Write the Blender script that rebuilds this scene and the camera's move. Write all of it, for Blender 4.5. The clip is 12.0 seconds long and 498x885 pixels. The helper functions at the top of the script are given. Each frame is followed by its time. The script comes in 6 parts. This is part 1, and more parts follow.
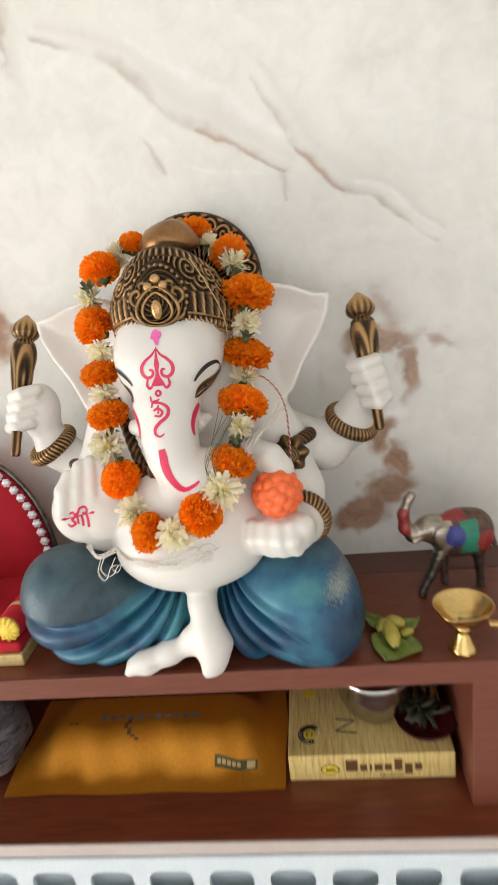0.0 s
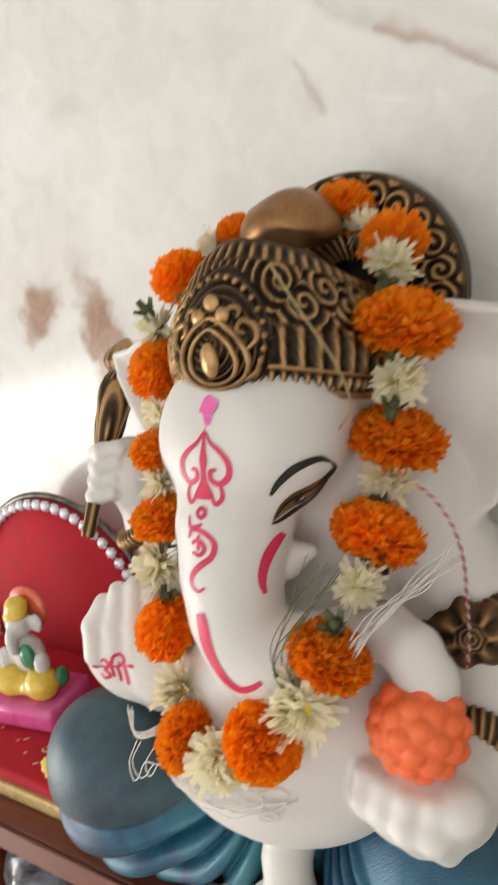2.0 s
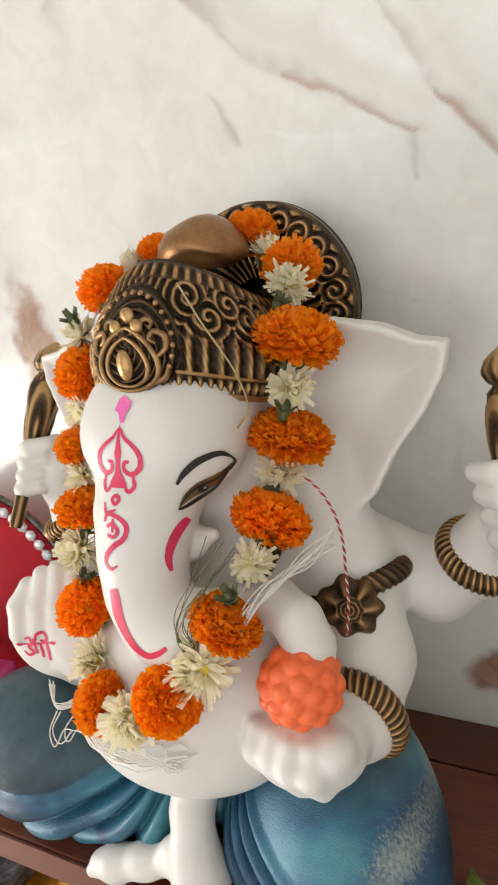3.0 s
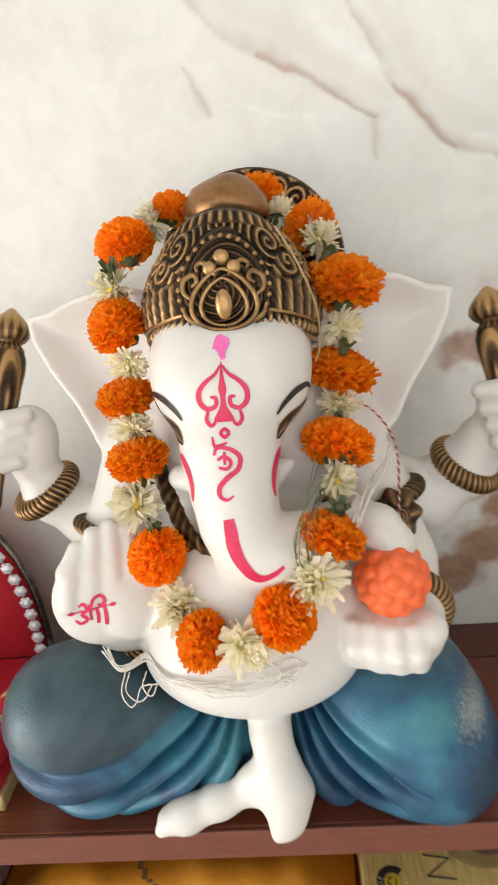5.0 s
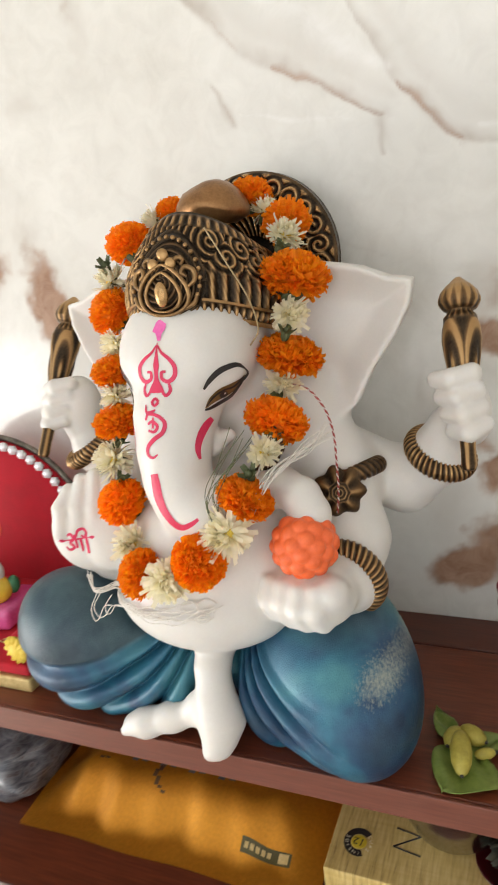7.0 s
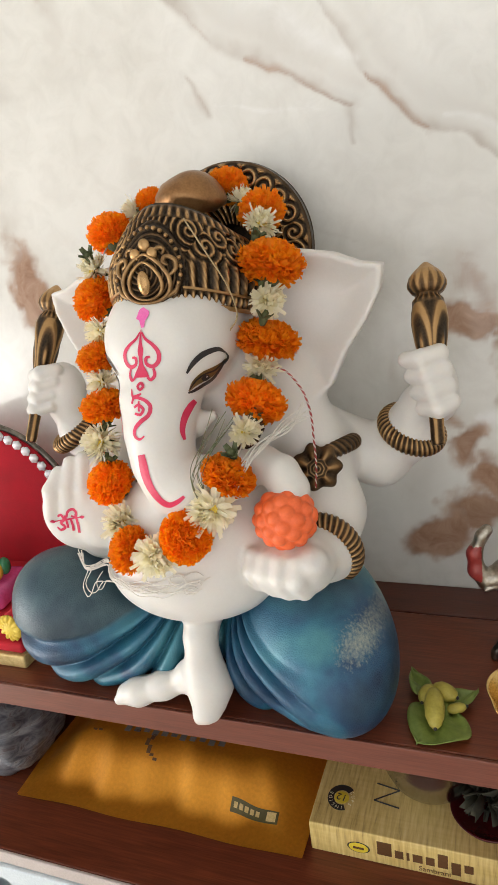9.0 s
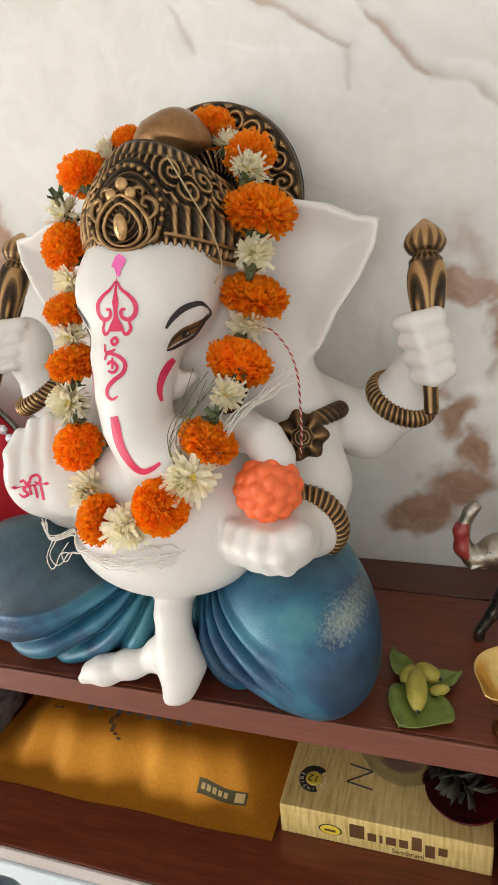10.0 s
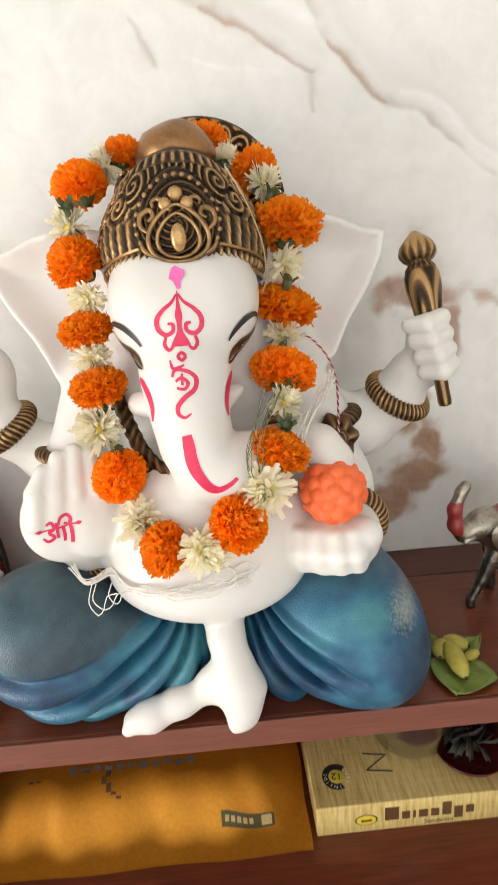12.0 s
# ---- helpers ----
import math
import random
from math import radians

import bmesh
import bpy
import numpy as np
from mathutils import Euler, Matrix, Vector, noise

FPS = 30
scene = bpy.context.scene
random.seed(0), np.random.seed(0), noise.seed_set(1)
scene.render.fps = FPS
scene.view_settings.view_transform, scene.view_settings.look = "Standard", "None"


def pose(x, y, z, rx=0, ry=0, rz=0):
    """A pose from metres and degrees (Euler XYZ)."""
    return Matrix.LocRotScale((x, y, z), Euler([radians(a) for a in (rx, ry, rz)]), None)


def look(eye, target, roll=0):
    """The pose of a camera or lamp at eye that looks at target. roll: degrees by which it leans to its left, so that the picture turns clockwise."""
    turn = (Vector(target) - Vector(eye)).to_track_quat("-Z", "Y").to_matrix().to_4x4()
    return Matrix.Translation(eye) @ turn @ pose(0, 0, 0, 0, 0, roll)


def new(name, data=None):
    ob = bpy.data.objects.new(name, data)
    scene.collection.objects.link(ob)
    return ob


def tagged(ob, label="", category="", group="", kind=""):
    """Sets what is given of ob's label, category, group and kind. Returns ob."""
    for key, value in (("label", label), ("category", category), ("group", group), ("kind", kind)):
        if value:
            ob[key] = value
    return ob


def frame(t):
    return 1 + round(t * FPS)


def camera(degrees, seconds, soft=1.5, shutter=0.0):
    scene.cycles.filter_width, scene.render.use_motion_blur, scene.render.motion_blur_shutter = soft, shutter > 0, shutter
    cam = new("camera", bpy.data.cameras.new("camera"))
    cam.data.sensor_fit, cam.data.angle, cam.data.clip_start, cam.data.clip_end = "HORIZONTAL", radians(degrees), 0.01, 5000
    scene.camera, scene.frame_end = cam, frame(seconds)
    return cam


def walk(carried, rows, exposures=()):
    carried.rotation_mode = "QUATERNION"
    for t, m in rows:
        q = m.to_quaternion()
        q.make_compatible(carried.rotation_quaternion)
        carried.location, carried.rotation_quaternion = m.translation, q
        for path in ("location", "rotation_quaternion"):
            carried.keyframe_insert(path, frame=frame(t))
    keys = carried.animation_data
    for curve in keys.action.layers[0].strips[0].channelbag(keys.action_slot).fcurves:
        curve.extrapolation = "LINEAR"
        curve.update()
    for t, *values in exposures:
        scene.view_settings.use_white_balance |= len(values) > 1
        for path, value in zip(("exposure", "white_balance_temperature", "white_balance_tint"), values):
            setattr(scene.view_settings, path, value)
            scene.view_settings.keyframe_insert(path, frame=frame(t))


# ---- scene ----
cam = camera(40.8, 12.0, shutter=0.5)
PATH = [
    (0, (0.138, -0.555, 1.413), (-0.059, 1.341, 0.807), -6.1),
    (0.5, (0.165, -0.385, 1.397), (-0.271, 1.474, 0.799), -5.0),
    (1, (0.159, -0.268, 1.412), (-0.601, 1.502, 0.871), -4.0),
    (1.5, (0.162, -0.241, 1.41), (-0.84, 1.393, 0.838), -6.2),
    (1.7, (0.174, -0.224, 1.396), (-0.875, 1.35, 0.746), -8.3),
    (2, (0.192, -0.227, 1.405), (-0.85, 1.382, 0.835), -9.0),
    (2.5, (0.236, -0.255, 1.416), (-0.763, 1.406, 0.92), -7.9),
    (3, (0.232, -0.259, 1.412), (-0.656, 1.437, 0.832), -6.7),
    (3.5, (0.208, -0.247, 1.401), (-0.624, 1.47, 0.804), -5.5),
    (3.7, (0.186, -0.237, 1.393), (-0.653, 1.45, 0.723), -5.5),
    (5.3, (0.01, -0.378, 1.397), (0.082, 1.522, 0.774), -1.7),
    (5.5, (0.0, -0.386, 1.388), (0.109, 1.5, 0.733), 0.7),
    (6, (0.025, -0.389, 1.395), (-0.119, 1.491, 0.727), -2.6),
    (6.5, (0.154, -0.392, 1.404), (-0.373, 1.442, 0.805), -4.7),
    (7, (0.24, -0.377, 1.387), (-0.523, 1.374, 0.794), -6.5),
    (7.2, (0.257, -0.386, 1.383), (-0.593, 1.328, 0.802), -7.9),
    (8.8, (0.252, -0.402, 1.393), (-0.452, 1.359, 0.758), -7.1),
    (9, (0.248, -0.401, 1.393), (-0.457, 1.355, 0.745), -7.2),
    (9.5, (0.252, -0.39, 1.39), (-0.432, 1.372, 0.737), -7.0),
    (10, (0.224, -0.376, 1.375), (-0.379, 1.388, 0.649), -4.7),
    (10.5, (0.183, -0.368, 1.377), (-0.273, 1.441, 0.654), -3.8),
    (11, (0.095, -0.376, 1.386), (-0.104, 1.481, 0.671), -5.5),
    (11.5, (0.033, -0.397, 1.389), (0.12, 1.436, 0.593), -4.0),
    (12, (0.024, -0.402, 1.378), (0.107, 1.469, 0.675), -3.8),
]
EXPOSURE = [(0, -0.05), (0.7, -0.06), (1.0, -0.2), (1.5, -0.31), (2.5, -0.17), (3.6, -0.09), (5.5, 0.03), (7.0, -0.03), (9.5, -0.13), (10.5, -0.07), (11.2, 0.08), (12, 0.13)]
walk(cam, [(t, look(eye, target, roll)) for t, eye, target, roll in PATH], EXPOSURE)

# ---- world and light ----
world = bpy.data.worlds.new("daylight")
scene.world = world
world.use_nodes = True
wn = world.node_tree.nodes
sky = wn.new("ShaderNodeTexSky")
sky.sky_type, sky.sun_disc = "NISHITA", False
sky.sun_elevation, sky.sun_rotation = radians(48), radians(250)
world.node_tree.links.new(sky.outputs[0], wn["Background"].inputs[0])
wn["Background"].inputs[1].default_value = 0.12


def area_lamp(name, eye, target, sx, sy, watts, colour):
    lamp = bpy.data.lights.new(name, "AREA")
    lamp.shape, lamp.size, lamp.size_y, lamp.energy, lamp.color = "RECTANGLE", sx, sy, watts, colour
    ob = new(name, lamp)
    ob.matrix_world = look(eye, target)
    return ob


sun = bpy.data.lights.new("sun", "SUN")
sun.energy, sun.angle, sun.color = 2.5, radians(0.6), (1.0, 0.95, 0.86)
sun_ob = new("sun", sun)
sun_ob.matrix_world = look((-6, -2.0, 7), (-2.5, -1.5, 0))
# daylight through the balcony opening on the west
area_lamp("balcony_daylight", (-1.98, -1.05, 0.62), (0, -1.05, 0.62), 1.64, 0.78, 38, (1.0, 0.960, 0.905))
# weak unseen lamp added above it as soft fill, with no blind behind
area_lamp("west_upper_fill", (-1.93, -1.05, 1.58), (0, -1.0, 1.4), 1.64, 1.04, 6, (1.0, 0.98, 0.95))
area_lamp("door_gap_daylight", (1.74, -3.22, 1.0), (1.74, 0, 1.0), 0.07, 1.9, 3.2, (1.0, 0.985, 0.965))
# broad frontal fill lamp, added in an invented south opening
area_lamp("south_fill", (0.0, -3.22, 1.45), (0.0, 0, 1.45), 3.2, 2.4, 30, (1.0, 0.957, 0.90))

# ---- materials ----


def nodes_of(name):
    m = bpy.data.materials.new(name)
    m.use_nodes = True
    t = m.node_tree
    return m, t, t.nodes["Principled BSDF"]


def put(t, kind, **values):
    n = t.nodes.new(kind)
    for k, v in values.items():
        n.inputs[k.replace("_", " ")].default_value = v
    return n


def coords(t, stretch=(1, 1, 1), out="Object"):
    c = t.nodes.new("ShaderNodeTexCoord")
    mp = t.nodes.new("ShaderNodeMapping")
    mp.inputs["Scale"].default_value = stretch
    t.links.new(c.outputs[out], mp.inputs[0])
    return mp.outputs[0]


def noise_of(t, vec, scale, detail=4.0, rough=0.55, distort=0.0):
    n = put(t, "ShaderNodeTexNoise", Scale=scale, Detail=detail, Roughness=rough, Distortion=distort)
    t.links.new(vec, n.inputs["Vector"])
    return n.outputs["Fac"]


def ramp(t, fac, stops):
    r = t.nodes.new("ShaderNodeValToRGB")
    while len(r.color_ramp.elements) < len(stops):
        r.color_ramp.elements.new(0.5)
    for e, (p, c) in zip(r.color_ramp.elements, stops):
        e.position, e.color = p, (*c, 1)
    t.links.new(fac, r.inputs[0])
    return r.outputs[0]


def mixed(t, fac, a, b, mode="MIX"):
    m = t.nodes.new("ShaderNodeMix")
    m.data_type, m.blend_type = "RGBA", mode
    for sock, v in ((m.inputs[0], fac), (m.inputs[6], a), (m.inputs[7], b)):
        if isinstance(v, (int, float)):
            sock.default_value = v
        elif isinstance(v, tuple):
            sock.default_value = (*v, 1)
        else:
            t.links.new(v, sock)
    return m.outputs[2]


def bumped(t, b, height, strength, distance):
    n = put(t, "ShaderNodeBump", Strength=strength, Distance=distance)
    t.links.new(height, n.inputs["Height"])
    t.links.new(n.outputs[0], b.inputs["Normal"])
    return n


def surface(name, c1, c2, rough, metal=0.0, coarse=30, fine=400, bump=0.15, depth=0.001, stretch=(1, 1, 1), coat=0.0, sss=0.0, vary=0.0, rough2=None, speck=0.25, thin=0.0):
    """Two-scale coloured surface with fine relief."""
    m, t, b = nodes_of(name)
    v = coords(t, stretch)
    a = noise_of(t, v, coarse)
    f = noise_of(t, v, fine)
    col = ramp(t, a, [(0.3, c1), (0.7, c2)])
    col = mixed(t, speck, col, ramp(t, f, [(0.3, tuple(x * 0.75 for x in c1)), (0.7, tuple(min(1, x * 1.15) for x in c2))]))
    if vary:
        info = t.nodes.new("ShaderNodeObjectInfo")
        hsv = put(t, "ShaderNodeHueSaturation")
        mr = put(t, "ShaderNodeMapRange")
        mr.inputs[3].default_value, mr.inputs[4].default_value = 1 - vary, 1 + vary
        t.links.new(info.outputs["Random"], mr.inputs[0])
        t.links.new(mr.outputs[0], hsv.inputs["Value"])
        t.links.new(col, hsv.inputs["Color"])
        col = hsv.outputs[0]
    t.links.new(col, b.inputs["Base Color"])
    rr = t.nodes.new("ShaderNodeMapRange")
    rr.inputs[3].default_value, rr.inputs[4].default_value = rough * 0.85, rough2 or min(1, rough * 1.2)
    t.links.new(a, rr.inputs[0])
    t.links.new(rr.outputs[0], b.inputs["Roughness"])
    b.inputs["Metallic"].default_value = metal
    b.inputs["Coat Weight"].default_value = coat
    b.inputs["Coat Roughness"].default_value = 0.15
    if sss:
        b.inputs["Subsurface Weight"].default_value = sss
        b.inputs["Subsurface Radius"].default_value = (1.0, 0.8, 0.6)
        b.inputs["Subsurface Scale"].default_value = 0.004
    bumped(t, b, f, bump, depth)
    if thin:
        # light passing through thin petals
        through_light = t.nodes.new("ShaderNodeBsdfTranslucent")
        t.links.new(col, through_light.inputs["Color"])
        blend = t.nodes.new("ShaderNodeMixShader")
        blend.inputs[0].default_value = thin
        out = next(n for n in t.nodes if n.type == "OUTPUT_MATERIAL")
        t.links.new(b.outputs[0], blend.inputs[1])
        t.links.new(through_light.outputs[0], blend.inputs[2])
        t.links.new(blend.outputs[0], out.inputs["Surface"])
    return m


def attribute(t, name):
    n = t.nodes.new("ShaderNodeAttribute")
    n.attribute_name = name
    return n.outputs["Fac"]


def marble_material():
    m, t, b = nodes_of("polished_marble")
    v = coords(t)
    n1 = noise_of(t, v, 7, 6, 0.6, 0.6)
    n2 = noise_of(t, v, 38, 5, 0.6, 0.8)
    n3 = noise_of(t, v, 160, 3)
    base = ramp(t, n1, [(0.25, (0.645, 0.62, 0.56)), (0.45, (0.742, 0.725, 0.668)), (0.62, (0.79, 0.775, 0.72)), (0.8, (0.71, 0.688, 0.63))])
    base = mixed(t, 0.22, base, ramp(t, n2, [(0.3, (0.56, 0.545, 0.505)), (0.6, (0.82, 0.812, 0.775))]))

    def masked(attr, lo, hi):
        mul = t.nodes.new("ShaderNodeMath")
        mul.operation = "MULTIPLY_ADD"
        t.links.new(n2, mul.inputs[0])
        mul.inputs[1].default_value = 0.42
        t.links.new(attribute(t, attr), mul.inputs[2])
        mr = put(t, "ShaderNodeMapRange")
        mr.interpolation_type = "SMOOTHSTEP"
        mr.inputs[1].default_value, mr.inputs[2].default_value = lo, hi
        t.links.new(mul.outputs[0], mr.inputs[0])
        return mr.outputs[0]

    base = mixed(t, masked("grey", 0.36, 1.25), base, (0.50, 0.445, 0.385))
    base = mixed(t, masked("white", 0.6, 1.2), base, (0.86, 0.85, 0.83))
    base = mixed(t, masked("brown", 0.48, 1.02), base, ramp(t, n2, [(0.3, (0.28, 0.15, 0.09)), (0.7, (0.48, 0.32, 0.225))]))
    t.links.new(base, b.inputs["Base Color"])
    b.inputs["Roughness"].default_value = 0.15
    b.inputs["Specular IOR Level"].default_value = 0.5
    bumped(t, b, n1, 0.02, 0.004)
    return m


def wood_material(name, dark, light, rough=0.32, scale=1.0):
    m, t, b = nodes_of(name)
    v = coords(t, (1.6 * scale, 22 * scale, 22 * scale))
    g = noise_of(t, v, 3.5, 7, 0.65, 1.2)
    v2 = coords(t, (6, 160, 160))
    f = noise_of(t, v2, 5, 3)
    col = ramp(t, g, [(0.25, dark), (0.5, tuple((a + c) / 2 for a, c in zip(dark, light))), (0.75, light)])
    col = mixed(t, 0.35, col, ramp(t, f, [(0.35, tuple(x * 0.6 for x in dark)), (0.65, light)]))
    t.links.new(col, b.inputs["Base Color"])
    rr = t.nodes.new("ShaderNodeMapRange")
    rr.inputs[3].default_value, rr.inputs[4].default_value = rough * 0.8, rough * 1.35
    t.links.new(g, rr.inputs[0])
    t.links.new(rr.outputs[0], b.inputs["Roughness"])
    bumped(t, b, f, 0.12, 0.0006)
    return m


def antique_material():
    """Antique bronze paint: dark patina low in the relief, rubbed gold on its ridges."""
    m, t, b = nodes_of("antique_bronze_paint")
    v = coords(t)
    a = noise_of(t, v, 45, 4)
    f = noise_of(t, v, 600, 3)
    mul = t.nodes.new("ShaderNodeMath")
    mul.operation = "MULTIPLY_ADD"
    t.links.new(a, mul.inputs[0])
    mul.inputs[1].default_value = 0.5
    t.links.new(attribute(t, "relief"), mul.inputs[2])
    col = ramp(t, mul.outputs[0], [(0.38, (0.010, 0.008, 0.007)), (0.62, (0.05, 0.030, 0.016)), (0.84, (0.17, 0.095, 0.040)), (1.02, (0.50, 0.30, 0.125))])
    col = mixed(t, 0.15, col, ramp(t, f, [(0.3, (0.02, 0.015, 0.01)), (0.7, (0.3, 0.19, 0.085))]))
    t.links.new(col, b.inputs["Base Color"])
    b.inputs["Metallic"].default_value = 0.75
    rr = t.nodes.new("ShaderNodeMapRange")
    rr.inputs[3].default_value, rr.inputs[4].default_value = 0.50, 0.24
    t.links.new(attribute(t, "relief"), rr.inputs[0])
    t.links.new(rr.outputs[0], b.inputs["Roughness"])
    bumped(t, b, f, 0.15, 0.0008)
    return m


def pants_material():
    """Blue painted cloth with a leather-like grain, teal and bare worn patches."""
    m, t, b = nodes_of("blue_grained_paint")
    v = coords(t)
    big = noise_of(t, v, 13, 3, 0.5, 0.4)
    mid = noise_of(t, v, 60, 4)
    vor = t.nodes.new("ShaderNodeTexVoronoi")
    vor.inputs["Scale"].default_value = 1050
    t.links.new(coords(t, (1, 1, 0.6)), vor.inputs["Vector"])
    col = ramp(t, big, [(0.32, (0.004, 0.016, 0.050)), (0.44, (0.008, 0.048, 0.125)), (0.55, (0.021, 0.135, 0.215)), (0.66, (0.065, 0.25, 0.29))])
    col = mixed(t, 0.22, col, ramp(t, mid, [(0.3, (0.012, 0.04, 0.085)), (0.7, (0.085, 0.25, 0.335))]))
    scratch = noise_of(t, coords(t, (1, 1, 0.45)), 520, 5, 0.7)
    worn = t.nodes.new("ShaderNodeMath")
    worn.operation = "MULTIPLY_ADD"
    t.links.new(scratch, worn.inputs[0])
    worn.inputs[1].default_value = 1.5
    t.links.new(attribute(t, "relief"), worn.inputs[2])
    mr = put(t, "ShaderNodeMapRange")
    mr.inputs[1].default_value, mr.inputs[2].default_value, mr.inputs[4].default_value = 1.15, 1.75, 0.8
    t.links.new(worn.outputs[0], mr.inputs[0])
    col = mixed(t, mr.outputs[0], col, (0.42, 0.43, 0.34))
    # paler paint dry-brushed on the ridges of the folds
    brushed = t.nodes.new("ShaderNodeMath")
    brushed.operation = "MULTIPLY"
    t.links.new(attribute(t, "ridge"), brushed.inputs[0])
    t.links.new(mid, brushed.inputs[1])
    col = mixed(t, brushed.outputs[0], col, (0.15, 0.37, 0.41))
    # dull grey: faded paint on the left thigh, painted-in shading on the right
    dull_amount = put(t, "ShaderNodeMapRange")
    dull_amount.inputs[1].default_value, dull_amount.inputs[2].default_value, dull_amount.inputs[4].default_value = 0.2, 0.9, 0.8
    t.links.new(attribute(t, "faded_shaded"), dull_amount.inputs[0])
    col = mixed(t, dull_amount.outputs[0], col, ramp(t, mid, [(0.3, (0.028, 0.045, 0.055)), (0.7, (0.062, 0.092, 0.10))]))
    t.links.new(col, b.inputs["Base Color"])
    b.inputs["Roughness"].default_value = 0.36
    b.inputs["Metallic"].default_value = 0.12
    bumped(t, b, vor.outputs["Distance"], 0.42, 0.0006)
    return m


def paper_material():
    """Straw-coloured printed carton with fibre streaks."""
    m, t, b = nodes_of("straw_carton")
    f = noise_of(t, coords(t, (90, 7, 7)), 4, 4)
    g = noise_of(t, coords(t, (5, 60, 60)), 5, 4)
    col = ramp(t, f, [(0.28, (0.30, 0.17, 0.04)), (0.40, (0.58, 0.40, 0.12)), (0.55, (0.74, 0.56, 0.20)), (0.75, (0.84, 0.69, 0.33))])
    col = mixed(t, 0.3, col, ramp(t, g, [(0.3, (0.55, 0.39, 0.13)), (0.7, (0.75, 0.60, 0.29))]))
    t.links.new(col, b.inputs["Base Color"])
    b.inputs["Roughness"].default_value = 0.42
    return m


MARBLE = marble_material()
WOOD = wood_material("rosewood_laminate", (0.085, 0.018, 0.008), (0.24, 0.060, 0.025))
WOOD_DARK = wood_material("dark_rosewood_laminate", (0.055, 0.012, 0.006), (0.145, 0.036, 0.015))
WOOD_EDGE = wood_material("rosewood_edge_band", (0.13, 0.036, 0.021), (0.22, 0.068, 0.040), 0.36, 0.7)
LIP = surface("beige_edge_band", (0.5, 0.42, 0.38), (0.6, 0.53, 0.49), 0.4, coarse=12)
RESIN = surface("white_resin", (0.725, 0.695, 0.645), (0.765, 0.74, 0.695), 0.4, speck=0.06, coarse=14, fine=500, bump=0.05, depth=0.0006, sss=0.25)
PANTS = pants_material()
BRONZE = antique_material()
KNOB = surface("dull_bronze_paint", (0.20, 0.10, 0.040), (0.40, 0.21, 0.085), 0.34, 0.75, 50, 500)
ORANGE_SWEET = surface("orange_paint", (0.88, 0.135, 0.032), (0.95, 0.175, 0.048), 0.42, coarse=60, fine=500, bump=0.1, depth=0.0005)
RED_PAINT = surface("crimson_paint", (0.60, 0.018, 0.075), (0.72, 0.038, 0.115), 0.4, coarse=90)
PINK_PAINT = surface("pink_powder", (0.85, 0.10, 0.42), (0.9, 0.2, 0.5), 0.7, coarse=90)
BLACK_PAINT = surface("black_paint", (0.015, 0.012, 0.012), (0.03, 0.025, 0.022), 0.35, coarse=90)
GOLD_EYE = surface("olive_gold_paint", (0.16, 0.10, 0.03), (0.3, 0.2, 0.08), 0.35, 0.4, 90)
MARIGOLD = surface("marigold_petal", (1.0, 0.235, 0.001), (1.0, 0.41, 0.004), 0.6, speck=0.1, coarse=120, fine=700, bump=0.2, sss=0.0, vary=0.06, thin=0.5)
CREAM = surface("cream_petal", (0.98, 0.91, 0.62), (1.0, 0.97, 0.82), 0.6, speck=0.1, coarse=150, fine=700, bump=0.15, vary=0.06, thin=0.38)
YELLOW = surface("yellow_petal", (0.75, 0.5, 0.04), (0.85, 0.65, 0.1), 0.6, coarse=150)
CALYX = surface("green_calyx", (0.05, 0.065, 0.022), (0.11, 0.125, 0.045), 0.6, coarse=150)
THREAD = surface("white_cotton_thread", (0.72, 0.68, 0.6), (0.85, 0.82, 0.76), 0.85, coarse=300)
RED_THREAD = surface("red_cotton_thread", (0.3, 0.03, 0.03), (0.45, 0.09, 0.07), 0.85, coarse=700)
GRASS = surface("dry_grass_blade", (0.08, 0.1, 0.04), (0.17, 0.18, 0.08), 0.6, coarse=200)
PLASTER = surface("white_wall_paint", (0.76, 0.75, 0.73), (0.81, 0.80, 0.78), 0.7, coarse=3, fine=90, bump=0.1)
TILE_FLOOR = surface("beige_floor_tile", (0.5, 0.45, 0.39), (0.6, 0.55, 0.49), 0.25, coarse=4, fine=60, bump=0.03)

# ---- mesh helpers ----


def mesh_of(name, verts, faces, mats, idx=None, smooth=True, attrs=None):
    me = bpy.data.meshes.new(name)
    me.from_pydata([tuple(v) for v in verts], [], [tuple(int(i) for i in f) for f in faces])
    for m in mats:
        me.materials.append(m)
    if idx is not None:
        me.polygons.foreach_set("material_index", np.asarray(idx, dtype=np.int32))
    me.polygons.foreach_set("use_smooth", np.full(len(me.polygons), bool(smooth)))
    for k, v in (attrs or {}).items():
        a = me.attributes.new(k, "FLOAT", "POINT")
        a.data.foreach_set("value", np.asarray(v, dtype=np.float32))
    me.update()
    return me


def part(name, me, parent=None, label=""):
    ob = new(name, me)
    if parent is not None:
        ob.parent = parent
    if label:
        ob["label"] = label
    return ob


def thing(name, place, label, category, group="", kind=""):
    ob = new(name)
    ob.location = place
    ob.empty_display_size = 0.02
    return tagged(ob, label, category, group, kind)


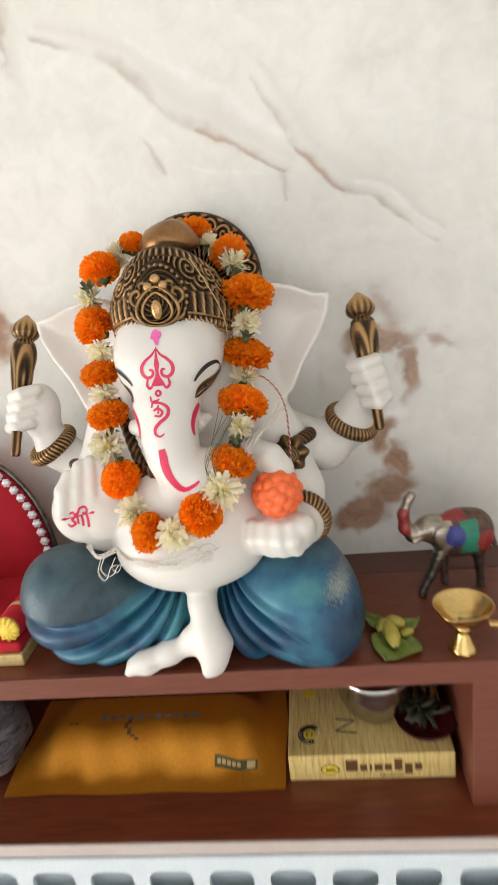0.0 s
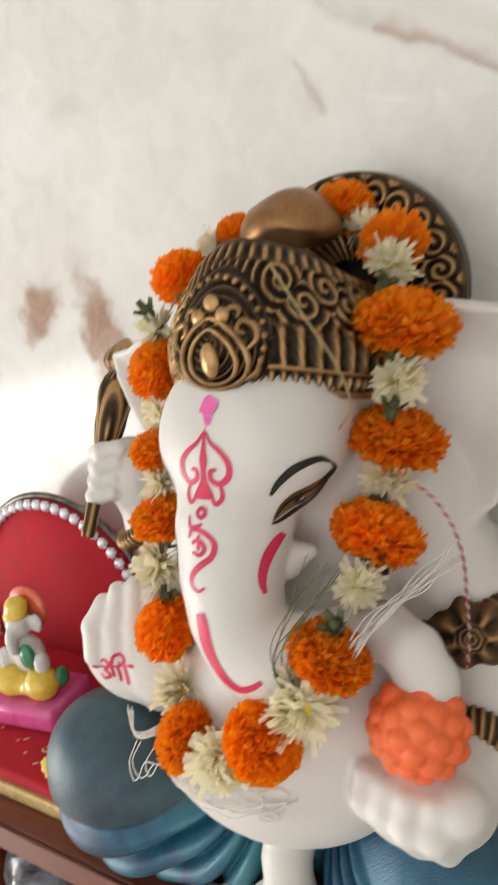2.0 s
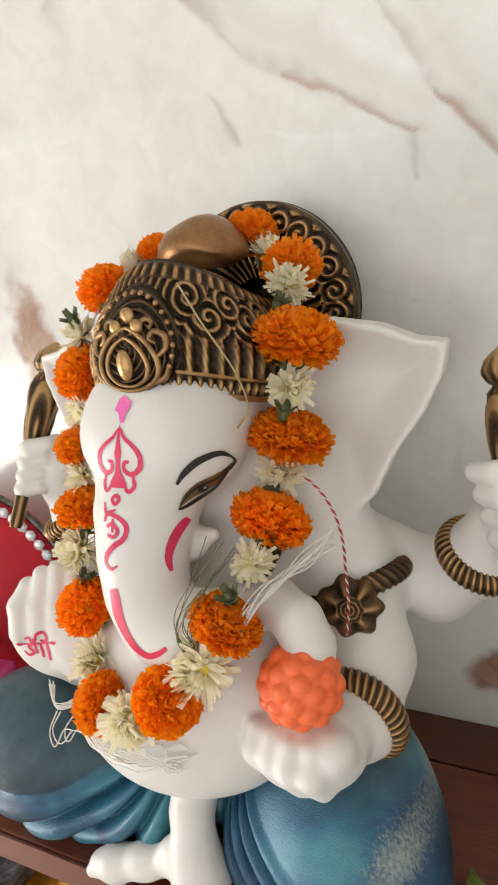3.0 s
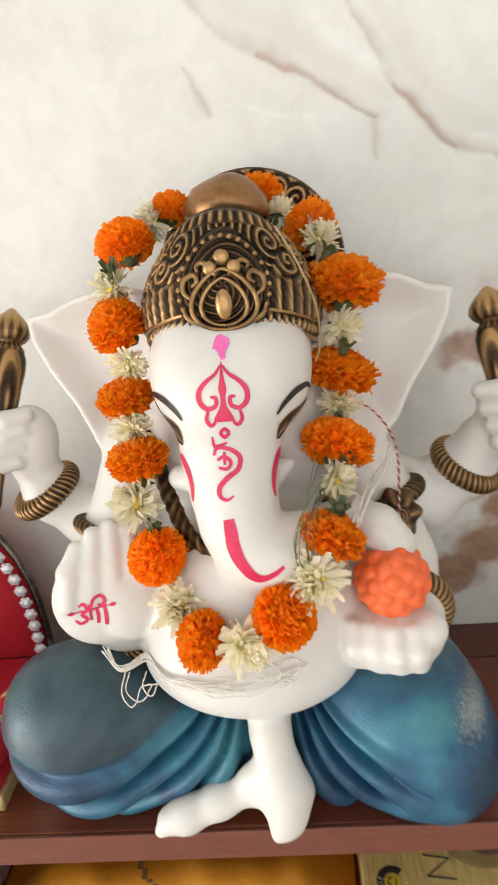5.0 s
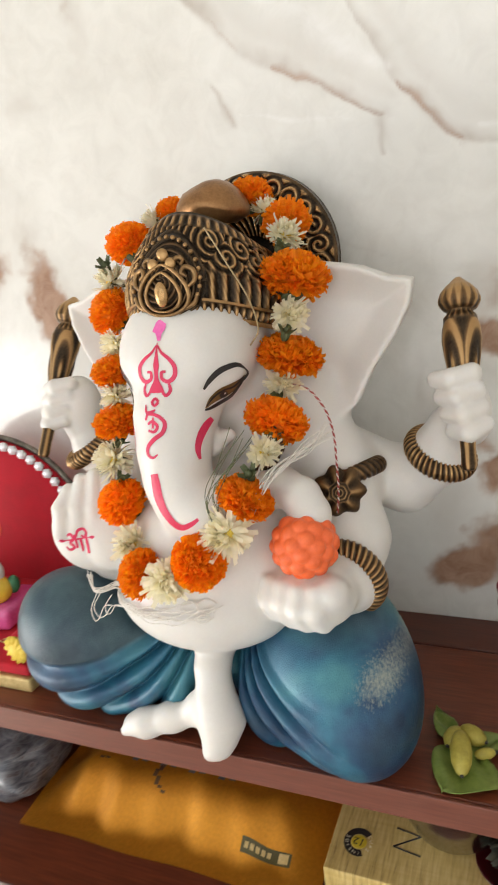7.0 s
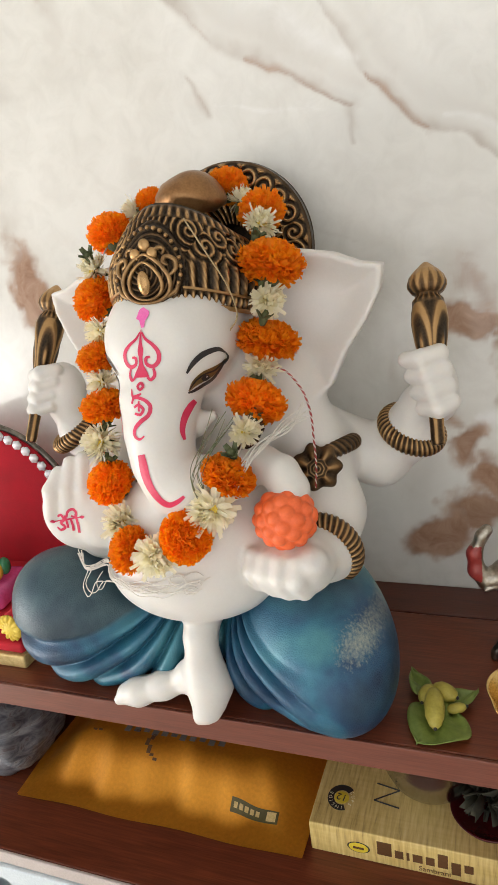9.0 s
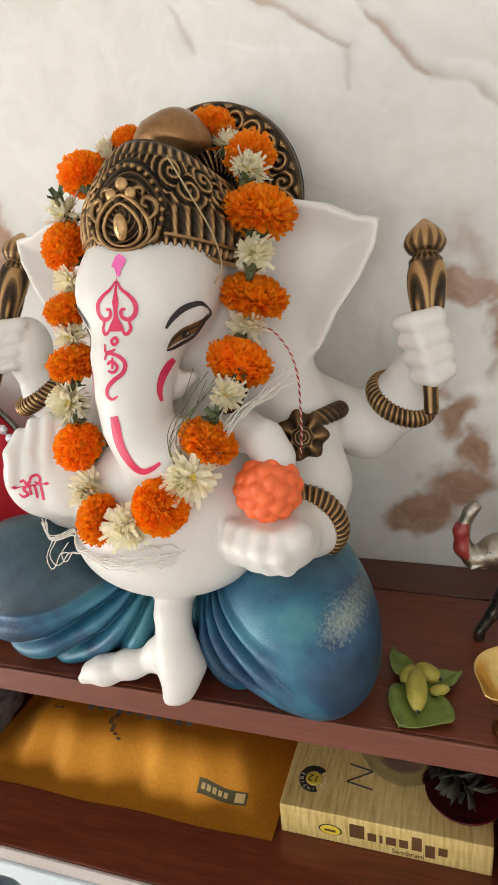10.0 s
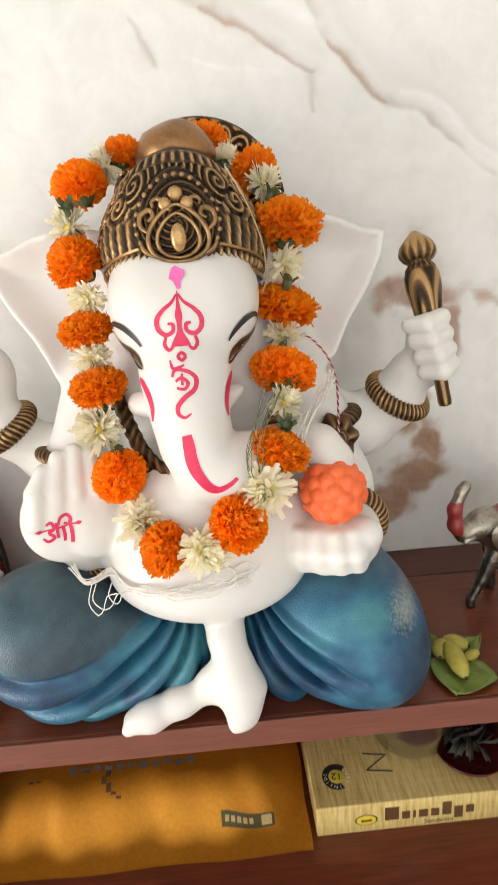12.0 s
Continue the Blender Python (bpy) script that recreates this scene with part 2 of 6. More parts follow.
class Shape:
    """Gathers pieces of geometry with materials into one mesh."""

    def __init__(self):
        self.v, self.f, self.m, self.mats, self.a, self.n = [], [], [], [], {}, 0

    def add(self, verts, faces, material, **attrs):
        if material not in self.mats:
            self.mats.append(material)
        k = self.mats.index(material)
        verts = np.asarray(verts, float).reshape(-1, 3)
        self.v.append(verts)
        self.f += [tuple(int(i) + self.n for i in f) for f in faces]
        self.m += [k] * len(faces)
        for key in ("relief", "faded_shaded"):
            self.a.setdefault(key, []).append(np.broadcast_to(np.asarray(attrs.get(key, 0.5 if key == "relief" else 0.0), float), (len(verts),)))
        self.n += len(verts)
        return self

    def mesh(self, name, smooth=True):
        return mesh_of(name, np.concatenate(self.v), self.f, self.mats, self.m, smooth, {k: np.concatenate(x) for k, x in self.a.items()})


def bevelled_box(lo, hi, r=0.002, seg=2):
    bm = bmesh.new()
    bmesh.ops.create_cube(bm, size=1)
    lo, hi = Vector(lo), Vector(hi)
    for v in bm.verts:
        v.co = Vector((lo[i] + (v.co[i] + 0.5) * (hi[i] - lo[i]) for i in range(3)))
    if r:
        bmesh.ops.bevel(bm, geom=bm.edges[:] + bm.verts[:], offset=r, segments=seg, affect="EDGES", profile=0.5)
    bm.verts.index_update()
    out = [tuple(v.co) for v in bm.verts], [tuple(v.index for v in f.verts) for f in bm.faces]
    bm.free()
    return out


def grid_faces(nu, nv, wrap_u=False, wrap_v=False):
    f = []
    for i in range(nu if wrap_u else nu - 1):
        for j in range(nv if wrap_v else nv - 1):
            a, b = i, (i + 1) % nu
            c, e = j, (j + 1) % nv
            f.append((a * nv + c, b * nv + c, b * nv + e, a * nv + e))
    return f


def lathe(profile, n=32, squash=(1, 1)):
    v = [(r * math.cos(2 * math.pi * i / n) * squash[0], r * math.sin(2 * math.pi * i / n) * squash[1], z) for i in range(n) for r, z in profile]
    return v, grid_faces(n, len(profile), True)


def spline(points, step=0.0015):
    p = [Vector(q) for q in points]
    p = [2 * p[0] - p[1]] + p + [2 * p[-1] - p[-2]]
    out = []
    for i in range(1, len(p) - 2):
        k = max(2, int((p[i + 1] - p[i]).length / step))
        for j in range(k):
            t = j / k
            a, b, c, e = p[i - 1], p[i], p[i + 1], p[i + 2]
            out.append(0.5 * (2 * b + (c - a) * t + (2 * a - 5 * b + 4 * c - e) * t * t + (3 * b - a - 3 * c + e) * t ** 3))
    return out + [p[-2]]


def tube(path, radius, n=8, closed=False):
    """A tube along a path; radius is a number or one for each point."""
    pts = [Vector(q) for q in path]
    rad = radius if hasattr(radius, "__len__") else [radius] * len(pts)
    v, up = [], Vector((0.31, 0.2, 0.93))
    for i, q in enumerate(pts):
        d = (pts[min(i + 1, len(pts) - 1)] - pts[max(i - 1, 0)]).normalized()
        if closed:
            d = (pts[(i + 1) % len(pts)] - pts[i - 1]).normalized()
        s = d.cross(up)
        s = s.normalized() if s.length > 1e-4 else Vector((1, 0, 0))
        up = s.cross(d).normalized()
        for k in range(n):
            a = 2 * math.pi * k / n
            v.append(q + (s * math.cos(a) + up * math.sin(a)) * rad[i])
    f = grid_faces(len(pts), n, closed, True)
    if not closed:
        f += [tuple(range(n))[::-1], tuple(range((len(pts) - 1) * n, len(pts) * n))]
    return v, f


def ball(c, r, nu=20, nv=12):
    r = r if hasattr(r, "__len__") else (r, r, r)
    v = [(c[0] + r[0] * math.sin(math.pi * (j + 0.02) / (nv - 0.96)) * math.cos(2 * math.pi * i / nu), c[1] + r[1] * math.sin(math.pi * (j + 0.02) / (nv - 0.96)) * math.sin(2 * math.pi * i / nu),
          c[2] - r[2] * math.cos(math.pi * (j + 0.02) / (nv - 0.96))) for i in range(nu) for j in range(nv)]
    return v, grid_faces(nu, nv, True)


def frame_of(axis):
    return Vector(axis).normalized().to_track_quat("Z", "Y").to_matrix()


def moved(vf, place=(0, 0, 0), axis=None, turn=None):
    v = np.asarray([tuple(q) for q in vf[0]], float)
    if turn is not None:
        v = v @ np.array(turn).T
    if axis is not None:
        v = v @ np.array(frame_of(axis)).T
    return v + np.array(place), vf[1]


class Clay:
    """A solid modelled as a smooth union of soft forms, turned into a mesh by surface nets."""

    def __init__(self, lo, hi, h):
        self.lo, self.h = np.array(lo, float), h
        self.n = [int(round((b - a) / h)) + 1 for a, b in zip(lo, hi)]
        self.d = np.full(self.n, 0.05, np.float32)

    def form(self, field, lo, hi, k=0.008, cut=False):
        a = [max(0, int((lo[i] - self.lo[i] - 2 * k) / self.h) - 1) for i in range(3)]
        b = [min(self.n[i], int((hi[i] - self.lo[i] + 2 * k) / self.h) + 3) for i in range(3)]
        if any(b[i] <= a[i] for i in range(3)):
            return self
        x, y, z = (self.lo[i] + self.h * np.arange(a[i], b[i]) for i in range(3))
        p = (x[:, None, None], y[None, :, None], z[None, None, :])
        e = field(*p).astype(np.float32)
        s = (slice(a[0], b[0]), slice(a[1], b[1]), slice(a[2], b[2]))
        old = self.d[s]
        if cut:
            self.d[s] = np.maximum(old, -e) + np.maximum(k - np.abs(old + e), 0) ** 2 / (4 * k)
        else:
            self.d[s] = np.minimum(old, e) - np.maximum(k - np.abs(old - e), 0) ** 2 / (4 * k)
        return self

    def egg(self, c, r, k=0.008, turn=0.0, lean=0.0, cut=False):
        ca, sa, cl, sl = math.cos(radians(turn)), math.sin(radians(turn)), math.cos(radians(lean)), math.sin(radians(lean))

        def field(x, y, z):
            x, y, z = x - c[0], y - c[1], z - c[2]
            x, y = ca * x + sa * y, -sa * x + ca * y
            x, z = cl * x + sl * z, -sl * x + cl * z
            q = np.sqrt((x / r[0]) ** 2 + (y / r[1]) ** 2 + (z / r[2]) ** 2)
            g = np.sqrt((x / r[0] ** 2) ** 2 + (y / r[1] ** 2) ** 2 + (z / r[2] ** 2) ** 2) + 1e-6
            return q * (q - 1) / g
        m = max(r)
        return self.form(field, [c[i] - m for i in range(3)], [c[i] + m for i in range(3)], k, cut)

    def limb(self, pts, rad, k=0.008):
        for (p, q), (ra, rb) in zip(zip(pts, pts[1:]), zip(rad, rad[1:])):
            p, q = np.array(p, float), np.array(q, float)
            w = q - p

            def field(x, y, z, p=p, w=w, ra=ra, rb=rb):
                t = np.clip(((x - p[0]) * w[0] + (y - p[1]) * w[1] + (z - p[2]) * w[2]) / (w @ w), 0, 1)
                return np.sqrt((x - p[0] - t * w[0]) ** 2 + (y - p[1] - t * w[1]) ** 2 + (z - p[2] - t * w[2]) ** 2) - (ra + t * (rb - ra))
            m = max(ra, rb)
            self.form(field, np.minimum(p, q) - m, np.maximum(p, q) + m, k)
        return self

    def skin(self):
        d, h = self.d, self.h
        d[[0, -1]], d[:, [0, -1]], d[:, :, [0, -1]] = 0.05, 0.05, 0.05
        s = d < 0
        n = [k - 1 for k in self.n]
        corner = [(i, j, k) for i in (0, 1) for j in (0, 1) for k in (0, 1)]
        cut = lambda a, o: a[o[0]:o[0] + n[0], o[1]:o[1] + n[1], o[2]:o[2] + n[2]]
        total = sum(cut(s, o).astype(np.int8) for o in corner)
        cells = np.argwhere((total > 0) & (total < 8))
        acc, cnt = np.zeros((len(cells), 3)), np.zeros(len(cells))
        for o in corner:
            for ax in range(3):
                if o[ax] == 0:
                    a, b = cells + np.array(o), cells + np.array(o) + np.eye(3, dtype=int)[ax]
                    da, db = d[a[:, 0], a[:, 1], a[:, 2]], d[b[:, 0], b[:, 1], b[:, 2]]
                    hit = (da < 0) != (db < 0)
                    t = np.where(hit, da / np.where(hit, da - db, 1), 0)
                    q = np.repeat(np.array(o, float)[None], len(cells), 0)
                    q[:, ax] = t
                    acc += q * hit[:, None]
                    cnt += hit
        verts = self.lo + h * (cells + acc / cnt[:, None])
        ids = np.full(n, -1, np.int64)
        ids[cells[:, 0], cells[:, 1], cells[:, 2]] = np.arange(len(cells))
        quads = []
        for ax in range(3):
            u, w = (ax + 1) % 3, (ax + 2) % 3
            sl = [slice(None)] * 3
            sl[ax] = slice(0, -1)
            s2 = [slice(None)] * 3
            s2[ax] = slice(1, None)
            a, b = s[tuple(sl)], s[tuple(s2)]
            e = np.argwhere(a != b)
            e = e[(e[:, u] > 0) & (e[:, w] > 0)]
            flip = s[e[:, 0], e[:, 1], e[:, 2]]
            du, dw = np.eye(3, dtype=int)[u], np.eye(3, dtype=int)[w]
            q = np.stack([ids[tuple((e - x).T)] for x in (du + dw, dw, 0 * du, du)], 1)
            q[~flip] = q[~flip][:, ::-1]
            quads.append(q)
        return verts, np.concatenate(quads)


def value_noise(x, z, scale, seed):
    """Smooth noise on a plane, -1 to 1."""
    r = np.random.RandomState(seed)
    tab = r.rand(64, 64)
    u, v = x * scale, z * scale
    i, j = np.floor(u).astype(int), np.floor(v).astype(int)
    fu, fv = u - i, v - j
    fu, fv = fu * fu * (3 - 2 * fu), fv * fv * (3 - 2 * fv)
    g = lambda a, b: tab[a % 64, b % 64]
    return 2 * ((g(i, j) * (1 - fu) + g(i + 1, j) * fu) * (1 - fv) + (g(i, j + 1) * (1 - fu) + g(i + 1, j + 1) * fu) * fv) - 1


def cloud_noise(x, z, scale, seed, octaves=4):
    return sum(value_noise(x, z, scale * 2 ** o, seed + o) * 0.5 ** o for o in range(octaves)) / 1.6

# ---- the room ----
WALL_Y = 0.233


def marble_wall():
    xs = np.concatenate([[-2.0, -1.5, -1.0], np.arange(-0.75, -0.2, 0.004), np.arange(-0.2, 0.32, 0.002), np.arange(0.32, 0.6, 0.004), [0.7, 1.0, 1.5, 2.0]])
    zs = np.concatenate([[0.0, 0.5, 0.9], np.arange(0.98, 1.36, 0.004), np.arange(1.36, 1.66, 0.002), np.arange(1.66, 1.76, 0.004), [1.9, 2.3, 2.8]])
    X, Z = np.meshgrid(xs, zs, indexing="ij")
    wx = X + 0.018 * cloud_noise(X, Z, 20, 3) + 0.008 * cloud_noise(X, Z, 70, 9)
    wz = Z + 0.018 * cloud_noise(X, Z, 20, 5) + 0.008 * cloud_noise(X, Z, 70, 12)

    vx = X + 0.007 * cloud_noise(X, Z, 18, 21) + 0.0015 * cloud_noise(X, Z, 90, 23)
    vz = Z + 0.007 * cloud_noise(X, Z, 18, 25) + 0.0015 * cloud_noise(X, Z, 90, 27)

    def vein(pts, width, above=1.0):
        """A seam that is crisp below and fades out upwards by the factor given."""
        best = np.full(X.shape, 99.0)
        for (x0, z0, a), (x1, z1, b) in zip(pts, pts[1:]):
            dx, dz = x1 - x0, z1 - z0
            t = np.clip(((vx - x0) * dx + (vz - z0) * dz) / (dx * dx + dz * dz), 0, 1)
            w = width * (a + t * (b - a)) + 1e-5
            side = (vx - x0 - t * dx) * -dz + (vz - z0 - t * dz) * dx
            best = np.minimum(best, np.hypot(vx - x0 - t * dx, vz - z0 - t * dz) / np.where(side > 0, w * above, w))
        return np.exp(-best ** 1.5)

    def blot(x, z, rx, rz, turn=0.0):
        c, s = math.cos(radians(turn)), math.sin(radians(turn))
        u, v = (wx - x) * c + (wz - z) * s, -(wx - x) * s + (wz - z) * c
        return np.exp(-((u / rx) ** 2 + (v / rz) ** 2))

    brown = np.zeros(X.shape)
    grey = np.zeros(X.shape)
    white = np.zeros(X.shape)
    # the long diagonal vein and its branches
    main = [(-0.13, 1.625, 0.4), (-0.042, 1.586, 1.0), (0.002, 1.538, 0.9), (0.07, 1.505, 1.1), (0.125, 1.47, 0.6)]
    second = [(0.10, 1.56, 0.3), (0.142, 1.49, 0.9), (0.178, 1.446, 1.0), (0.22, 1.43, 0.5), (0.287, 1.382, 0.4)]
    # brown cores on parts of the veins only, grey bands along the whole
    for pts, g in (([(-0.02, 1.565, 0.5), (0.002, 1.538, 0.8)], 0.45), ([(0.035, 1.521, 0.6), (0.07, 1.505, 1.0), (0.125, 1.47, 0.7)], 0.62), ([(0.140, 1.492, 0.7), (0.178, 1.446, 1.0), (0.19, 1.44, 0.6)], 0.66)):
        brown = np.maximum(brown, 0.95 * g * vein(pts, 0.0042, 2.0))
    for pts in (main, second):
        broken = 0.72 + 0.5 * cloud_noise(X, Z, 26, 31)
        grey = np.maximum(grey, 0.80 * broken * vein(pts, 0.0055, 3.4))
        grey = np.maximum(grey, 0.42 * vein([(x + 0.012, z + 0.014, a) for x, z, a in pts], 0.024))
    grey = np.maximum(grey, 0.6 * vein([(0.124, 1.47, 1), (0.126, 1.44, 0.4)], 0.008))
    grey = np.maximum(grey, 0.7 * vein([(-0.025, 1.515, 0.4), (-0.012, 1.494, 1), (-0.006, 1.48, 0.5)], 0.008))
    brown = np.maximum(brown, 0.42 * vein([(-0.016, 1.503, 0.5), (-0.007, 1.484, 0.7)], 0.007))
    grey = np.maximum(grey, 0.4 * vein([(0.05, 1.392, 0.5), (0.091, 1.372, 1), (0.125, 1.357, 0.5)], 0.006))
    white = np.maximum(white, 0.62 * vein([(-0.03, 1.61, 0.6), (0.04, 1.565, 1.3), (0.10, 1.525, 1.2), (0.135, 1.505, 0.6)], 0.017))
    white = np.maximum(white, 0.68 * vein([(0.205, 1.447, 0.5), (0.235, 1.437, 1), (0.262, 1.417, 0.7), (0.30, 1.39, 0.4)], 0.009))
    white = np.maximum(white, 0.6 * vein([(0.0, 1.49, 0.5), (0.06, 1.475, 1), (0.1, 1.47, 0.4)], 0.008))
    # rusty clouds low on the wall
    for x, z, rx, rz, turn, g in ((0.225, 1.278, 0.04, 0.013, 10, 0.85), (0.25, 1.245, 0.012, 0.03, -10, 0.8), (0.232, 1.305, 0.018, 0.03, 20, 0.45), (0.19, 1.055, 0.03, 0.02, 25, 0.95),
                                  (0.225, 1.088, 0.03, 0.016, 25, 0.9), (0.216, 1.155, 0.014, 0.028, -25, 0.85), (0.235, 1.125, 0.014, 0.02, 0, 0.75), (0.2, 1.18, 0.012, 0.012, 0, 0.5),
                                  (0.30, 1.27, 0.03, 0.01, -25, 0.5), (-0.243, 1.34, 0.016, 0.045, 18, 0.9), (-0.325, 1.375, 0.032, 0.018, 40, 0.75), (-0.27, 1.395, 0.014, 0.02, 0, 0.4),
                                  (-0.165, 1.64, 0.008, 0.05, 8, 0.42), (-0.4, 1.5, 0.02, 0.06, 20, 0.3)):
        brown = np.maximum(brown, 1.25 * g * blot(x, z, rx * 1.26, rz * 1.26, turn))
        grey = np.maximum(grey, 0.55 * blot(x + 0.004, z + 0.004, rx * 1.9, rz * 2.0, turn))
    grey = np.maximum(grey, 0.5 * blot(0.17, 1.12, 0.05, 0.07))
    grey = np.maximum(grey, 0.45 * blot(0.15, 1.25, 0.012, 0.06))
    grey = np.maximum(grey, 0.45 * blot(-0.235, 1.535, 0.03, 0.02, 20))
    grey = np.maximum(grey, 0.3 * blot(-0.28, 1.44, 0.07, 0.05, 20))
    white = np.maximum(white, 0.9 * blot(0.232, 1.19, 0.016, 0.022))
    white = np.maximum(white, 0.5 * blot(-0.26, 1.57, 0.05, 0.03))
    v = np.stack([X.ravel(), np.full(X.size, WALL_Y), Z.ravel()], 1)
    f = grid_faces(len(xs), len(zs))
    me = mesh_of("wall_north", v, f, [MARBLE], smooth=False, attrs={"brown": brown.ravel(), "grey": grey.ravel(), "white": white.ravel()})
    ob = tagged(new("wall_north", me), "polished white marble wall with rusty brown veins", "wall", kind="structure")
    s = ob.modifiers.new("thickness", "SOLIDIFY")
    s.thickness, s.offset = 0.1, -1
    return ob


def slab(name, lo, hi, material, label, category, r=0.0):
    me = mesh_of(name, *bevelled_box(lo, hi, r), [material], smooth=False)
    return tagged(new(name, me), label, category, kind="structure")


marble_wall()
slab("floor", (-2.1, -3.3, -0.1), (2.1, 0.333, 0.0), TILE_FLOOR, "plain beige tiled floor of the room", "floor")
slab("ceiling", (-2.1, -3.3, 2.8), (2.1, 0.333, 2.9), PLASTER, "plain white painted ceiling", "ceiling")
slab("wall_east", (2.0, -3.2, 0.0), (2.1, 0.233, 2.8), PLASTER, "plain white painted wall", "wall")
# the wall with the balcony opening
for lo, hi in (((-2.1, -3.2, 0), (-2.0, -1.9, 2.8)), ((-2.1, -0.2, 0), (-2.0, 0.233, 2.8)), ((-2.1, -1.9, 2.12), (-2.0, -0.2, 2.8)), ((-2.1, -1.9, 0), (-2.0, -0.2, 0.22))):
    slab("wall_west", lo, hi, PLASTER, "white painted wall round the balcony opening", "wall")
# the wide opening is invented to hold the south fill lamp
for lo, hi in (((-2.1, -3.3, 0), (-1.62, -3.2, 2.8)), ((1.78, -3.3, 0), (2.1, -3.2, 2.8)), ((1.62, -3.3, 0), (1.70, -3.2, 2.8)), ((1.70, -3.3, 2.06), (1.78, -3.2, 2.8)), ((-1.62, -3.3, 2.67), (1.62, -3.2, 2.8)), ((-1.62, -3.3, 0), (1.62, -3.2, 0.23))):
    slab("wall_south", lo, hi, PLASTER, "white painted wall with a made-up opening for the fill lamp", "wall")
slab("ground", (-40, -40, -0.3), (40, 40, -0.11), PLASTER, "pale concrete ground outside", "ground")

# ---- the wall shelf ----


def boxed(name, lo, hi, material, parent, r=0.0015, label=""):
    return part(name, mesh_of(name, *bevelled_box(lo, hi, r), [material], smooth=False), parent, label)


shelf = thing("shrine_shelf", (0, 0, 0), "dark rosewood laminate shrine shelf against the marble wall", "shelf")
boxed("top_board", (-0.8, 0.0035, 0.976), (0.62, 0.178, 1.0), WOOD, shelf)
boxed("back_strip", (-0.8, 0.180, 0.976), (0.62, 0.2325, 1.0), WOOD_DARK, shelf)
boxed("edge_band", (-0.8, 0.0, 0.976), (0.62, 0.003, 1.0), WOOD_EDGE, shelf, 0.0008, "lighter reddish edge band")
boxed("lower_board", (-0.8, -0.034, 0.808), (0.62, 0.19, 0.822), WOOD, shelf)
boxed("lower_edge_band", (-0.8, -0.0375, 0.8075), (0.62, -0.0345, 0.8225), LIP, shelf, 0.0008, "pale beige edge band")
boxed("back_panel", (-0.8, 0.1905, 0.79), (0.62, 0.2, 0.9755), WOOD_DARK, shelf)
boxed("upright", (0.272, 0.002, 0.8225), (0.62, 0.19, 0.9755), WOOD_EDGE, shelf)
boxed("upright", (-0.52, 0.002, 0.8225), (-0.49, 0.19, 0.9755), WOOD, shelf)

# ---- the large statue: one plain mesh ----
STATUE_X = 0.010


def ear_field(side):
    """A broad thin fan, hollow towards the front, with a rolled rim."""
    pts = np.array([(0.035, 1.352), (0.085, 1.362), (0.115, 1.356), (0.135, 1.347), (0.153, 1.344), (0.1505, 1.325), (0.139, 1.302), (0.123, 1.279), (0.110, 1.252), (0.09, 1.24), (0.05, 1.262)])
    pts[:, 0] -= 0.0
    lo, hi = np.array([-0.15, 0.06, 1.22]), np.array([0.175, 0.17, 1.38])

    def field(x, y, z):
        u = (x - STATUE_X) * side
        X, Z = np.broadcast_arrays(u, z)
        X, Z = X[:, 0, :], Z[:, 0, :]
        best = np.full(X.shape, 9.0)
        inside = np.zeros(X.shape, bool)
        for (ax, az), (bx, bz) in zip(pts, np.roll(pts, -1, 0)):
            ex, ez = bx - ax, bz - az
            t = np.clip(((X - ax) * ex + (Z - az) * ez) / (ex * ex + ez * ez), 0, 1)
            best = np.minimum(best, np.hypot(X - ax - t * ex, Z - az - t * ez))
            crosses = (az > Z) != (bz > Z)
            inside ^= crosses & (X < ex * (Z - az) / (ez + 1e-12) + ax)
        flat = np.where(inside, -best, best)
        sheet = 0.112 + 0.20 * (X - 0.05) + 0.10 * (Z - 1.3) + 0.016 * (1 - np.exp(-(best / 0.018) ** 2)) * inside
        thick = 0.0042 + 0.0022 * np.exp(-(best / 0.006) ** 2)
        depth = np.abs(y - sheet[:, None, :]) - thick[:, None, :]
        f2 = np.broadcast_to(flat[:, None, :], depth.shape) + 0.003
        return np.minimum(np.maximum(f2, depth), 0) + np.hypot(np.maximum(f2, 0), np.maximum(depth, 0)) - 0.0025
    return field, lo, hi


